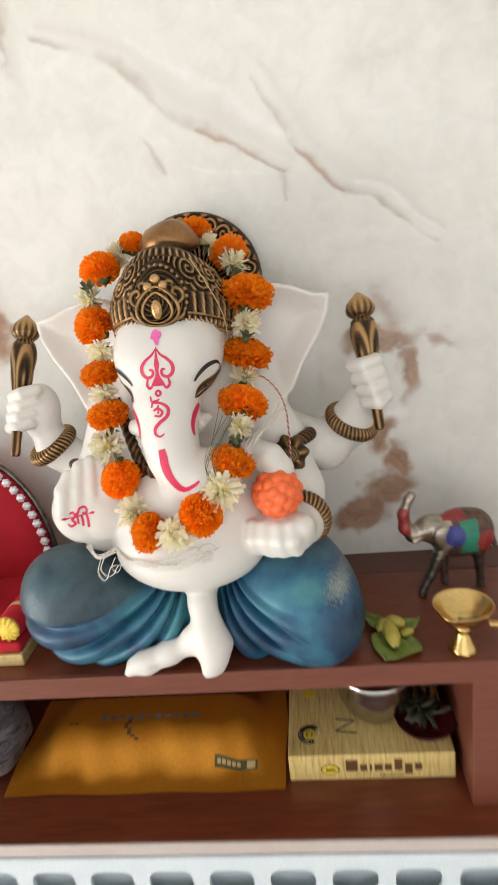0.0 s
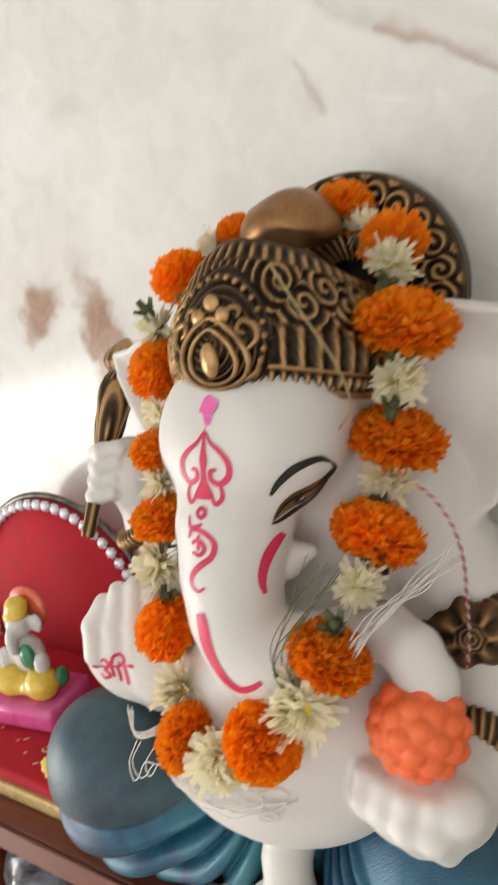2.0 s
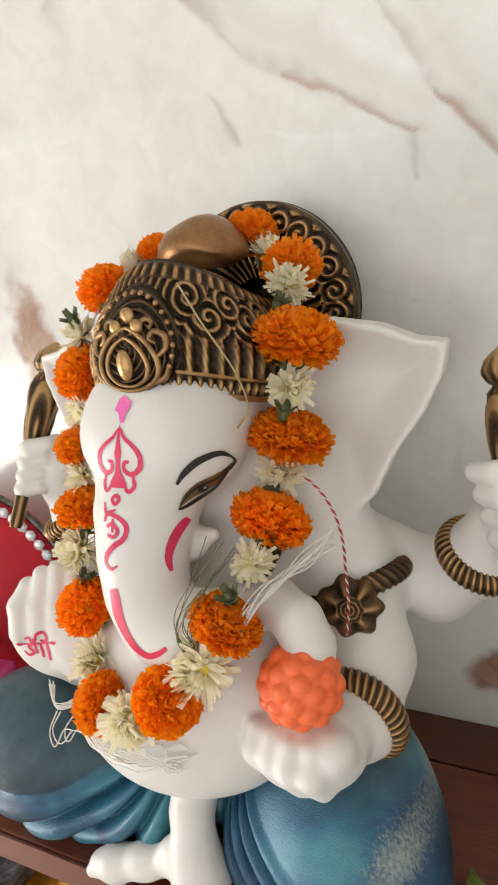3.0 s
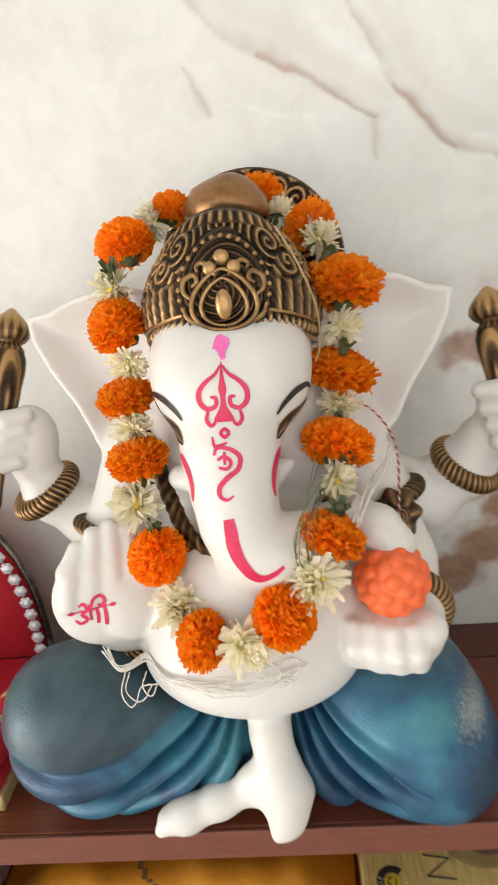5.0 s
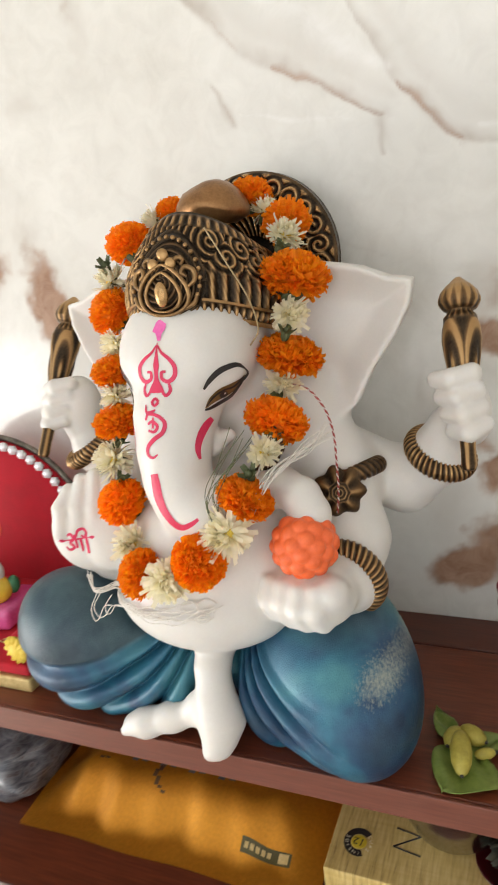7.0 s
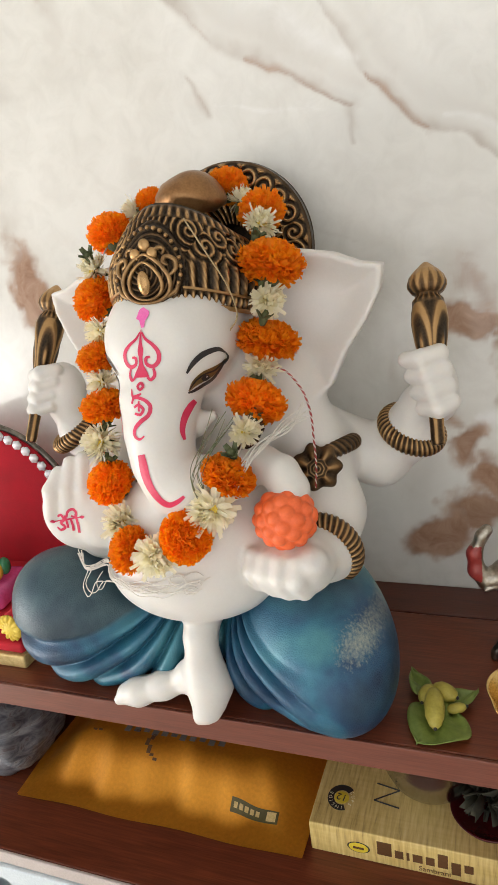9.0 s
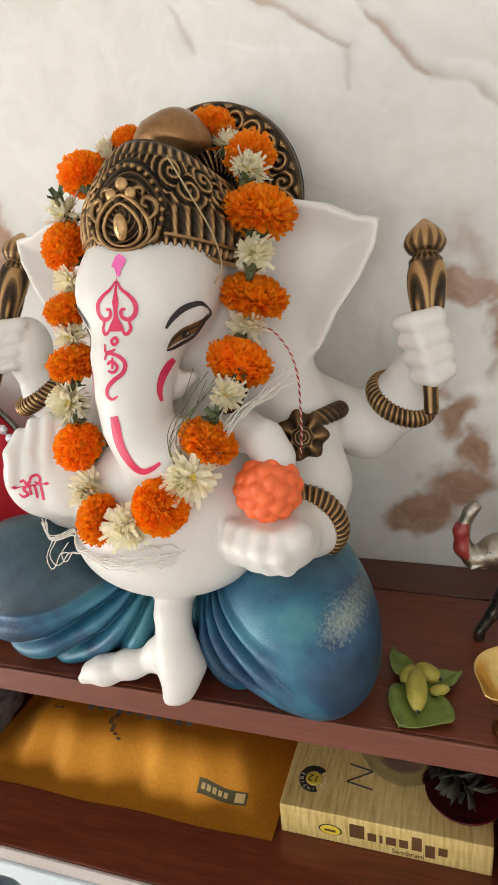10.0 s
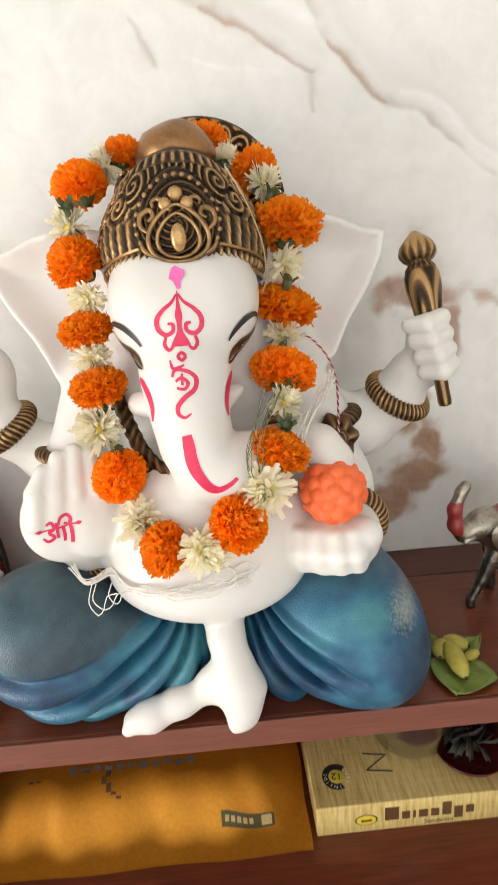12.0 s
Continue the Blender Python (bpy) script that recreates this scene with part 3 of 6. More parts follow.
def statue_white():
    c = Clay((-0.215, -0.035, 0.995), (0.235, 0.21, 1.40), 0.0019)
    # trunk of the body
    c.egg((0.013, 0.072, 1.148), (0.084, 0.075, 0.069))
    c.egg((0.008, 0.044, 1.122), (0.076, 0.056, 0.0455), 0.012)
    c.egg((0.012, 0.116, 1.235), (0.082, 0.052, 0.085), 0.015)
    c.egg((0.012, 0.128, 1.29), (0.06, 0.052, 0.06), 0.015)
    # head and trunk
    c.egg((0.0065, 0.089, 1.316), (0.0525, 0.060, 0.047), 0.006)
    c.egg((0.006, 0.063, 1.298), (0.040, 0.0425, 0.034), 0.012)
    for x in (-0.0145, 0.0275):
        c.egg((x, 0.062, 1.3065), (0.0285, 0.0360, 0.0340), 0.012)
    c.limb([(0.005, 0.055, 1.292), (0.004, 0.037, 1.265), (0.0050, 0.026, 1.243), (0.0075, 0.021, 1.222), (0.0145, 0.019, 1.206), (0.028, 0.019, 1.200), (0.043, 0.024, 1.206)],
           [0.034, 0.0285, 0.0245, 0.0225, 0.0212, 0.0200, 0.0180], 0.010)
    c.limb([(0.043, 0.024, 1.206), (0.060, 0.043, 1.206), (0.078, 0.046, 1.2105), (0.094, 0.038, 1.2065), (0.1015, 0.033, 1.196), (0.1015, 0.028, 1.184)], [0.0180, 0.0150, 0.0140, 0.0140, 0.0142, 0.015], 0.004)
    # tusks
    c.limb([(0.012, 0.046, 1.241), (0.026, 0.046, 1.2445), (0.0395, 0.0505, 1.248)], [0.0150, 0.0112, 0.0042], 0.0018)
    c.limb([(0.001, 0.046, 1.241), (-0.014, 0.046, 1.2435), (-0.030, 0.0490, 1.244)], [0.0150, 0.0118, 0.0085], 0.0018)
    # cheeks
    c.egg((0.030, 0.098, 1.275), (0.016, 0.03, 0.03), 0.012)
    c.egg((-0.018, 0.098, 1.275), (0.016, 0.03, 0.03), 0.012)
    for side in (1, -1):
        field, lo, hi = ear_field(side)
        c.form(field, lo, hi, 0.006)
    # rear arms with fists
    c.limb([(0.085, 0.14, 1.205), (0.148, 0.150, 1.178), (0.176, 0.142, 1.203), (0.187, 0.134, 1.228)], [0.03, 0.0245, 0.0215, 0.0185], 0.012)
    c.egg((0.199, 0.127, 1.248), (0.0175, 0.019, 0.031), 0.008, 0, 12)
    for i in range(4):
        z = 1.273 - i * 0.0125
        c.limb([(0.179 + 0.0042 * i, 0.115 - 0.002 * i, z - 0.002), (0.191 + 0.004 * i, 0.1075 - 0.002 * i, z), (0.204 + 0.0028 * i, 0.113 - 0.001 * i, z + 0.003)], [0.0064, 0.0076, 0.0074], 0.0022)
    c.limb([(-0.06, 0.14, 1.195), (-0.125, 0.155, 1.172), (-0.153, 0.148, 1.199), (-0.161, 0.147, 1.222)], [0.03, 0.0225, 0.02, 0.0175], 0.012)
    c.egg((-0.163, 0.146, 1.245), (0.0225, 0.021, 0.030), 0.008, 0, -10)
    for i in range(4):
        z = 1.268 - i * 0.0115
        c.limb([(-0.157 - 0.0035 * i, 0.132 - 0.002 * i, z + 0.003), (-0.171 - 0.0035 * i, 0.126 - 0.002 * i, z + 0.001), (-0.185 - 0.003 * i, 0.135 - 0.001 * i, z - 0.003)], [0.0066, 0.0074, 0.007], 0.0022)
    # raised palm
    c.limb([(-0.062, 0.12, 1.24), (-0.088, 0.10, 1.175), (-0.083, 0.075, 1.128), (-0.085, 0.052, 1.138)], [0.034, 0.03, 0.026, 0.02], 0.012)
    c.egg((-0.0890, 0.035, 1.168), (0.0330, 0.0130, 0.0350), 0.006, 18)
    c.egg((-0.072, 0.032, 1.160), (0.014, 0.009, 0.023), 0.008, 18)
    for i, top in enumerate((1.206, 1.2135, 1.2165, 1.2135)):
        x = -0.1085 + 0.0134 * i
        back = 0.32 * (x + 0.0890)
        c.limb([(x, 0.0285 + back, 1.172), (x + 0.0030 - 0.0004 * i, 0.0305 + back, 1.192), (x + 0.0085 - 0.0030 * i, 0.037 + back, top)], [0.0074, 0.0076, 0.0058], 0.0032)
    c.limb([(-0.064, 0.038, 1.16), (-0.058, 0.040, 1.190)], [0.010, 0.0075], 0.006)
    # hand below the sweets
    c.limb([(0.068, 0.125, 1.25), (0.098, 0.112, 1.195), (0.112, 0.093, 1.150), (0.117, 0.060, 1.131), (0.106, 0.032, 1.138)], [0.036, 0.0315, 0.0300, 0.023, 0.0215], 0.012)
    c.egg((0.0990, 0.023, 1.1375), (0.0345, 0.0280, 0.0230), 0.008)
    c.egg((0.120, 0.010, 1.1480), (0.0120, 0.013, 0.0115), 0.006)
    for i in range(4):
        x = 0.0735 + 0.0122 * i
        y = 0.0095 - 0.0045 * min(i, 2)
        c.limb([(x, y + 0.002, 1.1515), (x + 0.001, y - 0.0035, 1.140), (x + 0.004, y + 0.004, 1.126)], [0.0050, 0.0062, 0.0056], 0.005)
    # feet
    c.limb([(0.014, 0.045, 1.088), (0.016, 0.016, 1.068), (0.020, 0.007, 1.046), (0.0235, 0.004, 1.030)], [0.018, 0.0122, 0.0142, 0.0182], 0.01)
    c.limb([(0.0245, 0.004, 1.029), (0.0240, -0.003, 1.0175), (0.0225, -0.0070, 1.0120)], [0.0172, 0.0120, 0.0090], 0.008)
    c.egg((0.012, 0.010, 1.033), (0.022, 0.013, 0.017), 0.008)
    for i in range(4):
        c.egg((0.0170 + 0.0045 * i, -0.0105 + 0.0012 * i, 1.0085 + 0.0014 * i), (0.0040, 0.0048, 0.0056), 0.004)
    c.limb([(0.010, 0.010, 1.030), (-0.022, 0.008, 1.020), (-0.046, 0.004, 1.0125), (-0.057, 0.002, 1.0105)], [0.008, 0.0112, 0.0115, 0.0092], 0.008)
    for i in range(4):
        c.egg((-0.0625 + 0.005 * i, -0.003 + 0.0012 * i, 1.0068 + 0.001 * i), (0.0050, 0.0045, 0.0050), 0.002)
    return c.skin()


fold_bend = 4.0


def statue_trousers():
    c = Clay((-0.20, -0.04, 0.995), (0.21, 0.19, 1.14), 0.0018)
    c.egg((0.1032, 0.0598, 1.0590), (0.0930, 0.0613, 0.0607), 0.01, -55, -26)
    c.egg((0.072, 0.088, 1.045), (0.06, 0.062, 0.048), 0.02)
    c.egg((0.064, 0.036, 1.036), (0.034, 0.030, 0.038), 0.02)
    c.egg((-0.1068, 0.0385, 1.0620), (0.0748, 0.0529, 0.0568), 0.01, 31, -52)
    c.egg((-0.054, 0.088, 1.045), (0.06, 0.062, 0.048), 0.02)
    c.egg((-0.040, 0.040, 1.044), (0.044, 0.032, 0.040), 0.02)
    c.egg((0.012, 0.11, 1.05), (0.09, 0.07, 0.045), 0.02)
    x, y, z = (c.lo[i] + c.h * np.arange(c.n[i]) for i in range(3))
    x, y, z = x[:, None, None], y[None, :, None], z[None, None, :]
    # draped folds that fan out from between the legs
    for side, ox, oz in ((1, 0.028, 1.108), (-1, 0.0, 1.112)):
        u, w = (x - ox) * side, oz - z
        r = np.hypot(u, w) + 0.35 * np.maximum(y, 0)
        phi = np.arctan2(w, np.maximum(u, 0.004) + 0 * w) + fold_bend * r
        wave = np.sin(phi * 11.5 + 0.8 * np.sin(r * 26) + 0.5 * np.sin(phi * 5))
        far = (0.23 if side < 0 else 0.115 + 0.06 * np.clip(phi - 0.9, 0, 1.2))
        mask = np.clip((u - 0.0) / 0.01, 0, 1) * np.clip((far - r) / 0.05, 0, 1) * np.clip((phi - 0.80) / 0.12, 0, 1) * np.clip(r / 0.03, 0, 1)
        c.d += (0.0125 * (1 - np.abs(wave)) ** 1.4 * mask - 0.0034 * mask).astype(np.float32)
    c.d = np.maximum(c.d, (1.001 - z).astype(np.float32) + 0 * c.d)
    return c.skin()


def relief_tube(path, r, height, twist, n=28):
    """A tube with a rope-like relief; also gives the relief for the patina."""
    pts = [Vector(p) for p in path]
    v, f = tube(pts, r, n)
    v = np.array([tuple(q) for q in v])
    k = len(pts)
    cen = np.repeat(np.array([tuple(p) for p in pts]), n, 0)
    i, j = np.repeat(np.arange(k), n), np.tile(np.arange(n), k)
    h = 0.5 + 0.5 * np.sin(i * twist + j * 6 * math.pi / n)
    v = cen + (v - cen) * (1 + height / r * h)[:, None]
    return v, f, h


def ring(c, axis, R, a0=0, a1=360, n=90):
    m = frame_of(axis)
    return [Vector(c) + m @ Vector((R * math.cos(radians(a0 + (a1 - a0) * i / n)), R * math.sin(radians(a0 + (a1 - a0) * i / n)), 0)) for i in range(n + 1)]


def mace(s, low, top):
    low, top = Vector(low), Vector(top)
    L = (top - low).length
    prof = [(0.0005, 0), (0.0046, 0.0008), (0.0054, 0.004), (0.0052, 0.012), (0.0058, 0.03), (0.0082, 0.055), (0.0100, 0.066), (0.0122, 0.078), (0.0138, 0.090), (0.0136, 0.099), (0.0118, 0.1055), (0.0092, 0.1085), (0.0090, 0.1100),
            (0.0122, 0.1120), (0.0146, 0.1155), (0.0147, 0.1185), (0.0128, 0.1235), (0.0088, 0.1280), (0.0045, 0.1320), (0.0020, 0.1340), (0.0004, 0.1345)]
    fine = []
    for (r0, z0), (r1, z1) in zip(prof, prof[1:]):
        fine += [(r0 + (r1 - r0) * k / 4, z0 + (z1 - z0) * k / 4) for k in range(4)]
    fine.append(prof[-1])
    n, k = 64, L / 0.1345
    v, h = [], []
    for i in range(n):
        a = 2 * math.pi * i / n
        for r, z in fine:
            if z > 0.1105:
                w = min(1.0, 0.45 + 0.9 * (z - 0.1105) / 0.024 + 0.3 * math.cos(a * 13))
            elif z > 0.1035:
                w = 0.5 + 0.5 * math.cos(a * 16) * math.sin((z - 0.1035) * 449)
            elif z > 0.045:
                # tall pointed ovals, one inside the other
                cell = ((a * 4 / (2 * math.pi)) % 1 - 0.5) * 2
                q = math.hypot(cell, (z - 0.070) / 0.036)
                w = 0.5 + 0.5 * math.cos(q * 8.0 - 0.4)
            else:
                w = 0.55 + 0.45 * math.cos(a * 5)
            amp = 0.0013 if r > 0.008 else 0.0005
            v.append(((r + amp * (w - 0.5)) * math.cos(a), (r + amp * (w - 0.5)) * math.sin(a), z * k))
            h.append(w)
    v, f = moved((v, grid_faces(n, len(fine), True)), low, top - low)
    s.add(v, f, BRONZE, relief=0.16 + 0.66 * np.array(h))


CROWN_Z = np.linspace(0, 0.072, 13)
CROWN_R = np.array([0.955, 0.985, 1.015, 1.035, 1.045, 1.040, 1.02, 0.985, 0.94, 0.885, 0.815, 0.735, 0.63])


def crown_at(a, z, amp=0.0):
    """A point of the headdress: angle from the brow, height above the rim, and how far it stands out."""
    sc = float(np.interp(z, CROWN_Z, CROWN_R))
    front = math.cos(a)
    rx, ry = 0.0575 * sc + amp, 0.066 * sc + amp
    base = 1.3255 + 0.0130 * front - 0.010 * math.sin(a) ** 2
    return Vector((STATUE_X - 0.002 + rx * math.sin(a), 0.102 - ry * front + 0.25 * z + 0.020 * max(0.0, -front), base + z * (0.95 + 0.05 * front)))


def crown(s):
    """Tall headdress with a beaded rim, flutes, scrollwork and a medallion on the brow."""
    nu, nv = 460, 130
    cell = [(0.75 + 0.42 * k, 0.043 + 0.004 * (k % 2), 1 if k % 2 else -1) for k in range(13)] + [(0.55 + 0.42 * k, 0.052, -1 if k % 2 else 1) for k in range(13)]
    v, h = [], []
    for i in range(nu):
        a = 2 * math.pi * i / nu
        arc = a if a < math.pi else a - 2 * math.pi
        for j in range(nv):
            t = j / (nv - 1)
            z = t * 0.0685
            if z < 0.0032 or 0.0112 < z < 0.0135:
                w = 0.85
            elif z < 0.0112:
                w = 0.5 + 0.5 * math.cos(arc * 66) * math.cos((z - 0.0072) * 380)
            elif z > 0.0590:
                w = 0.5 + 0.5 * math.cos(arc * 46) * math.cos((z - 0.0630) * 390) if z < 0.0670 else 0.25
            else:
                flute = 0.5 + 0.5 * math.cos(arc * 44 + 26 * (z - 0.014) * (1 if arc > 0 else -1))
                best = min((math.hypot((abs(arc) - ca) * 0.058, z - cz), ca, cz, sg) for ca, cz, sg in cell)
                ang = math.atan2(z - best[2], (abs(arc) - best[1]) * 0.058)
                scroll = 0.5 + 0.5 * math.cos(best[0] * 1150 - best[3] * ang)
                k = min(1, max(0, (z - 0.029) / 0.007))
                w = flute * (1 - k) + scroll * k
                w = min(1, w * 0.9 + 0.1 * math.sin(arc * 131 + z * 900))
            r = math.hypot(arc * 0.061, (z - 0.0255) * 0.95)
            lift = 0.0
            if r < 0.0300:
                lift = 0.0022 * min(1, (0.0300 - r) / 0.003)
                w = 0.28 + 0.28 * math.sin(r * 1500 + 5 * math.atan2(z - 0.0255, arc * 0.061))
            v.append(crown_at(a, z, 0.0038 * (w - 0.5) + lift))
            h.append(min(1, max(0, w)) * 0.9)
    s.add(v, grid_faces(nu, nv, True), BRONZE, relief=h)

    def on(x, z, out):
        return crown_at(x / 0.061, z, out)

    def wire(pts, r, out=0.0030):
        line = spline([(p[0], p[1], 0) for p in pts], 0.0008)
        path = [on(p.x, p.y, out) for p in line]
        n = len(path)
        s.add(*tube(path, [1.25 * r * (0.55 + 0.45 * math.sin(math.pi * (k + 1) / (n + 1))) for k in range(n)], 8), BRONZE, relief=0.66)

    # medallion: beads, two pointed hoops, a drop, petals and scrolls
    for k in range(19):
        a = radians(-22 + 224 * k / 18)
        s.add(*moved(ball((0, 0, 0), 0.0017, 10, 7), on(0.0265 * math.cos(a), 0.0255 + 0.0268 * math.sin(a), 0.0028)), BRONZE, relief=0.72)
    for wd, hi, lo, r in ((0.0195, 0.0345, 0.0005, 0.0014), (0.0135, 0.0295, 0.0030, 0.0012)):
        for sd in (-1, 1):
            arcs = [math.pi * k / 12 for k in range(13)]
            wire([(sd * wd * 1.12 * math.sin(q) * max(0.0, math.cos(q / 2)) ** 0.45, lo + (hi - lo) * (1 - math.cos(q)) / 2) for q in arcs], r)
    s.add(*moved(ball((0, 0, 0), (0.0052, 0.0030, 0.0088), 16, 12), on(0, 0.0150, 0.0038)), BRONZE, relief=0.9)
    for x, z, r in ((0, 0.0405, 0.0048), (-0.0068, 0.0350, 0.0042), (0.0068, 0.0350, 0.0042)):
        s.add(*moved(ball((0, 0, 0), (r, 0.0022, r), 14, 9), on(x, z, 0.0030)), BRONZE, relief=0.85)
    for sd in (-1, 1):
        wire([(sd * 0.0185, 0.0200), (sd * 0.0230, 0.0250), (sd * 0.0225, 0.0310), (sd * 0.0165, 0.0330), (sd * 0.0145, 0.0290), (sd * 0.0180, 0.0270)], 0.0015)
        wire([(sd * 0.0035, 0.031), (sd * 0.0105, 0.0385), (sd * 0.0150, 0.0375), (sd * 0.0140, 0.0340)], 0.0013)
        wire([(sd * 0.0160, 0.0050), (sd * 0.0225, 0.0100), (sd * 0.0245, 0.0165)], 0.0014)
    # rounded cap above the crown
    v, f = lathe([(0.0005, 0.027), (0.008, 0.0267), (0.015, 0.0248), (0.022, 0.0200), (0.0278, 0.0130), (0.0298, 0.007), (0.0285, 0.0015), (0.024, -0.004), (0.018, -0.008)], 48)
    v = np.array(v)
    v[:, :2] *= 1.02
    v[:, 2] = v[:, 2] * 0.90 + 0.004 * np.cos(v[:, 0] * 60) - 0.0035 + 0.0012 * np.sin(v[:, 0] * 130 + v[:, 2] * 240)
    s.add(v + np.array((0.0075, 0.137, 1.4045)), f, KNOB)


def halo(s):
    """Round carved disc behind the crown."""
    nu, nv = 300, 40
    v, h = [], []
    for i in range(nu):
        a = 2 * math.pi * i / nu
        for j in range(nv):
            r = 0.02 + 0.0515 * j / (nv - 1)
            e = j / (nv - 1)
            cell = (a * 12 / math.pi) % 1 - 0.5
            cu, cr = cell * 2 * r * math.pi / 24 * 1.15, r - 0.0585
            d = math.hypot(cu, cr)
            w = 0.5 + 0.5 * math.cos(d * 1050 - math.atan2(cr, cu))
            if r > 0.0690:
                w = 0.45
            elif r < 0.049:
                w = 0.5 + 0.5 * math.sin(a * 40 + r * 300)
            y = 0.182 - 0.004 * (w - 0.5) + (0.006 * max(0, (e - 0.93) / 0.07) ** 2) - 0.004 * math.cos((e - 0.5) * 2.2)
            v.append((STATUE_X + 0.0125 + r * math.sin(a), y, 1.3645 + r * math.cos(a)))
            h.append(w)
    n = len(v)
    f = grid_faces(nu, nv, True)
    back = [(x, 0.196, z) for x, y, z in (v[i * nv + nv - 1] for i in range(nu))]
    v += back
    h += [0.2] * nu
    f += [(i * nv + nv - 1, n + i, n + (i + 1) % nu, ((i + 1) % nu) * nv + nv - 1) for i in range(nu)]
    f.append(tuple(range(n, n + nu)))
    s.add(v, f, BRONZE, relief=h)


def sweets(s):
    cx, cy, cz = 0.0995, 0.0215, 1.1780
    c = Clay((0.068, -0.010, 1.147), (0.133, 0.055, 1.212), 0.0009)
    c.egg((cx, cy, cz), (0.0222, 0.0222, 0.0215), 0.001)
    for i in range(52):
        a, q = i * 2.39996, 1 - 2 * (i + 0.5) / 52
        r = math.sqrt(1 - q * q)
        c.egg((cx + 0.0182 * r * math.cos(a), cy + 0.0182 * r * math.sin(a), cz + 0.0176 * q), (0.0066, 0.0066, 0.0064), 0.0003)
    s.add(*c.skin(), ORANGE_SWEET)


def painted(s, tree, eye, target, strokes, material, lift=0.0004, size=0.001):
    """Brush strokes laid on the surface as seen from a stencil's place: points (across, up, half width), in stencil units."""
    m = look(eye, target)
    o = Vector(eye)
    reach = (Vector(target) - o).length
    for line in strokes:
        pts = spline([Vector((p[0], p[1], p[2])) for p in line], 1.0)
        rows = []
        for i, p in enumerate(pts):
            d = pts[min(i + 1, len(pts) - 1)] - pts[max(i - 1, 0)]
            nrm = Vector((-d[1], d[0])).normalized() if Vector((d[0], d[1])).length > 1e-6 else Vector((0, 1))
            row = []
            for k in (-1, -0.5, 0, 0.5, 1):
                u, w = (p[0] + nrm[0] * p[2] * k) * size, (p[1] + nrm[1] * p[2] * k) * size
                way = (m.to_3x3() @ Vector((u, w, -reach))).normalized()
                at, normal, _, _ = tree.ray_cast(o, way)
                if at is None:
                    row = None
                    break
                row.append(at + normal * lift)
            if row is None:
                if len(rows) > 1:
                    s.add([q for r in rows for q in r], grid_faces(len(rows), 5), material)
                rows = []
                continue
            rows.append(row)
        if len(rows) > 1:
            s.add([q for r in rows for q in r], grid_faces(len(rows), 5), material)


def both(lines):
    return lines + [[(-x, y, w) for x, y, w in l] for l in lines]


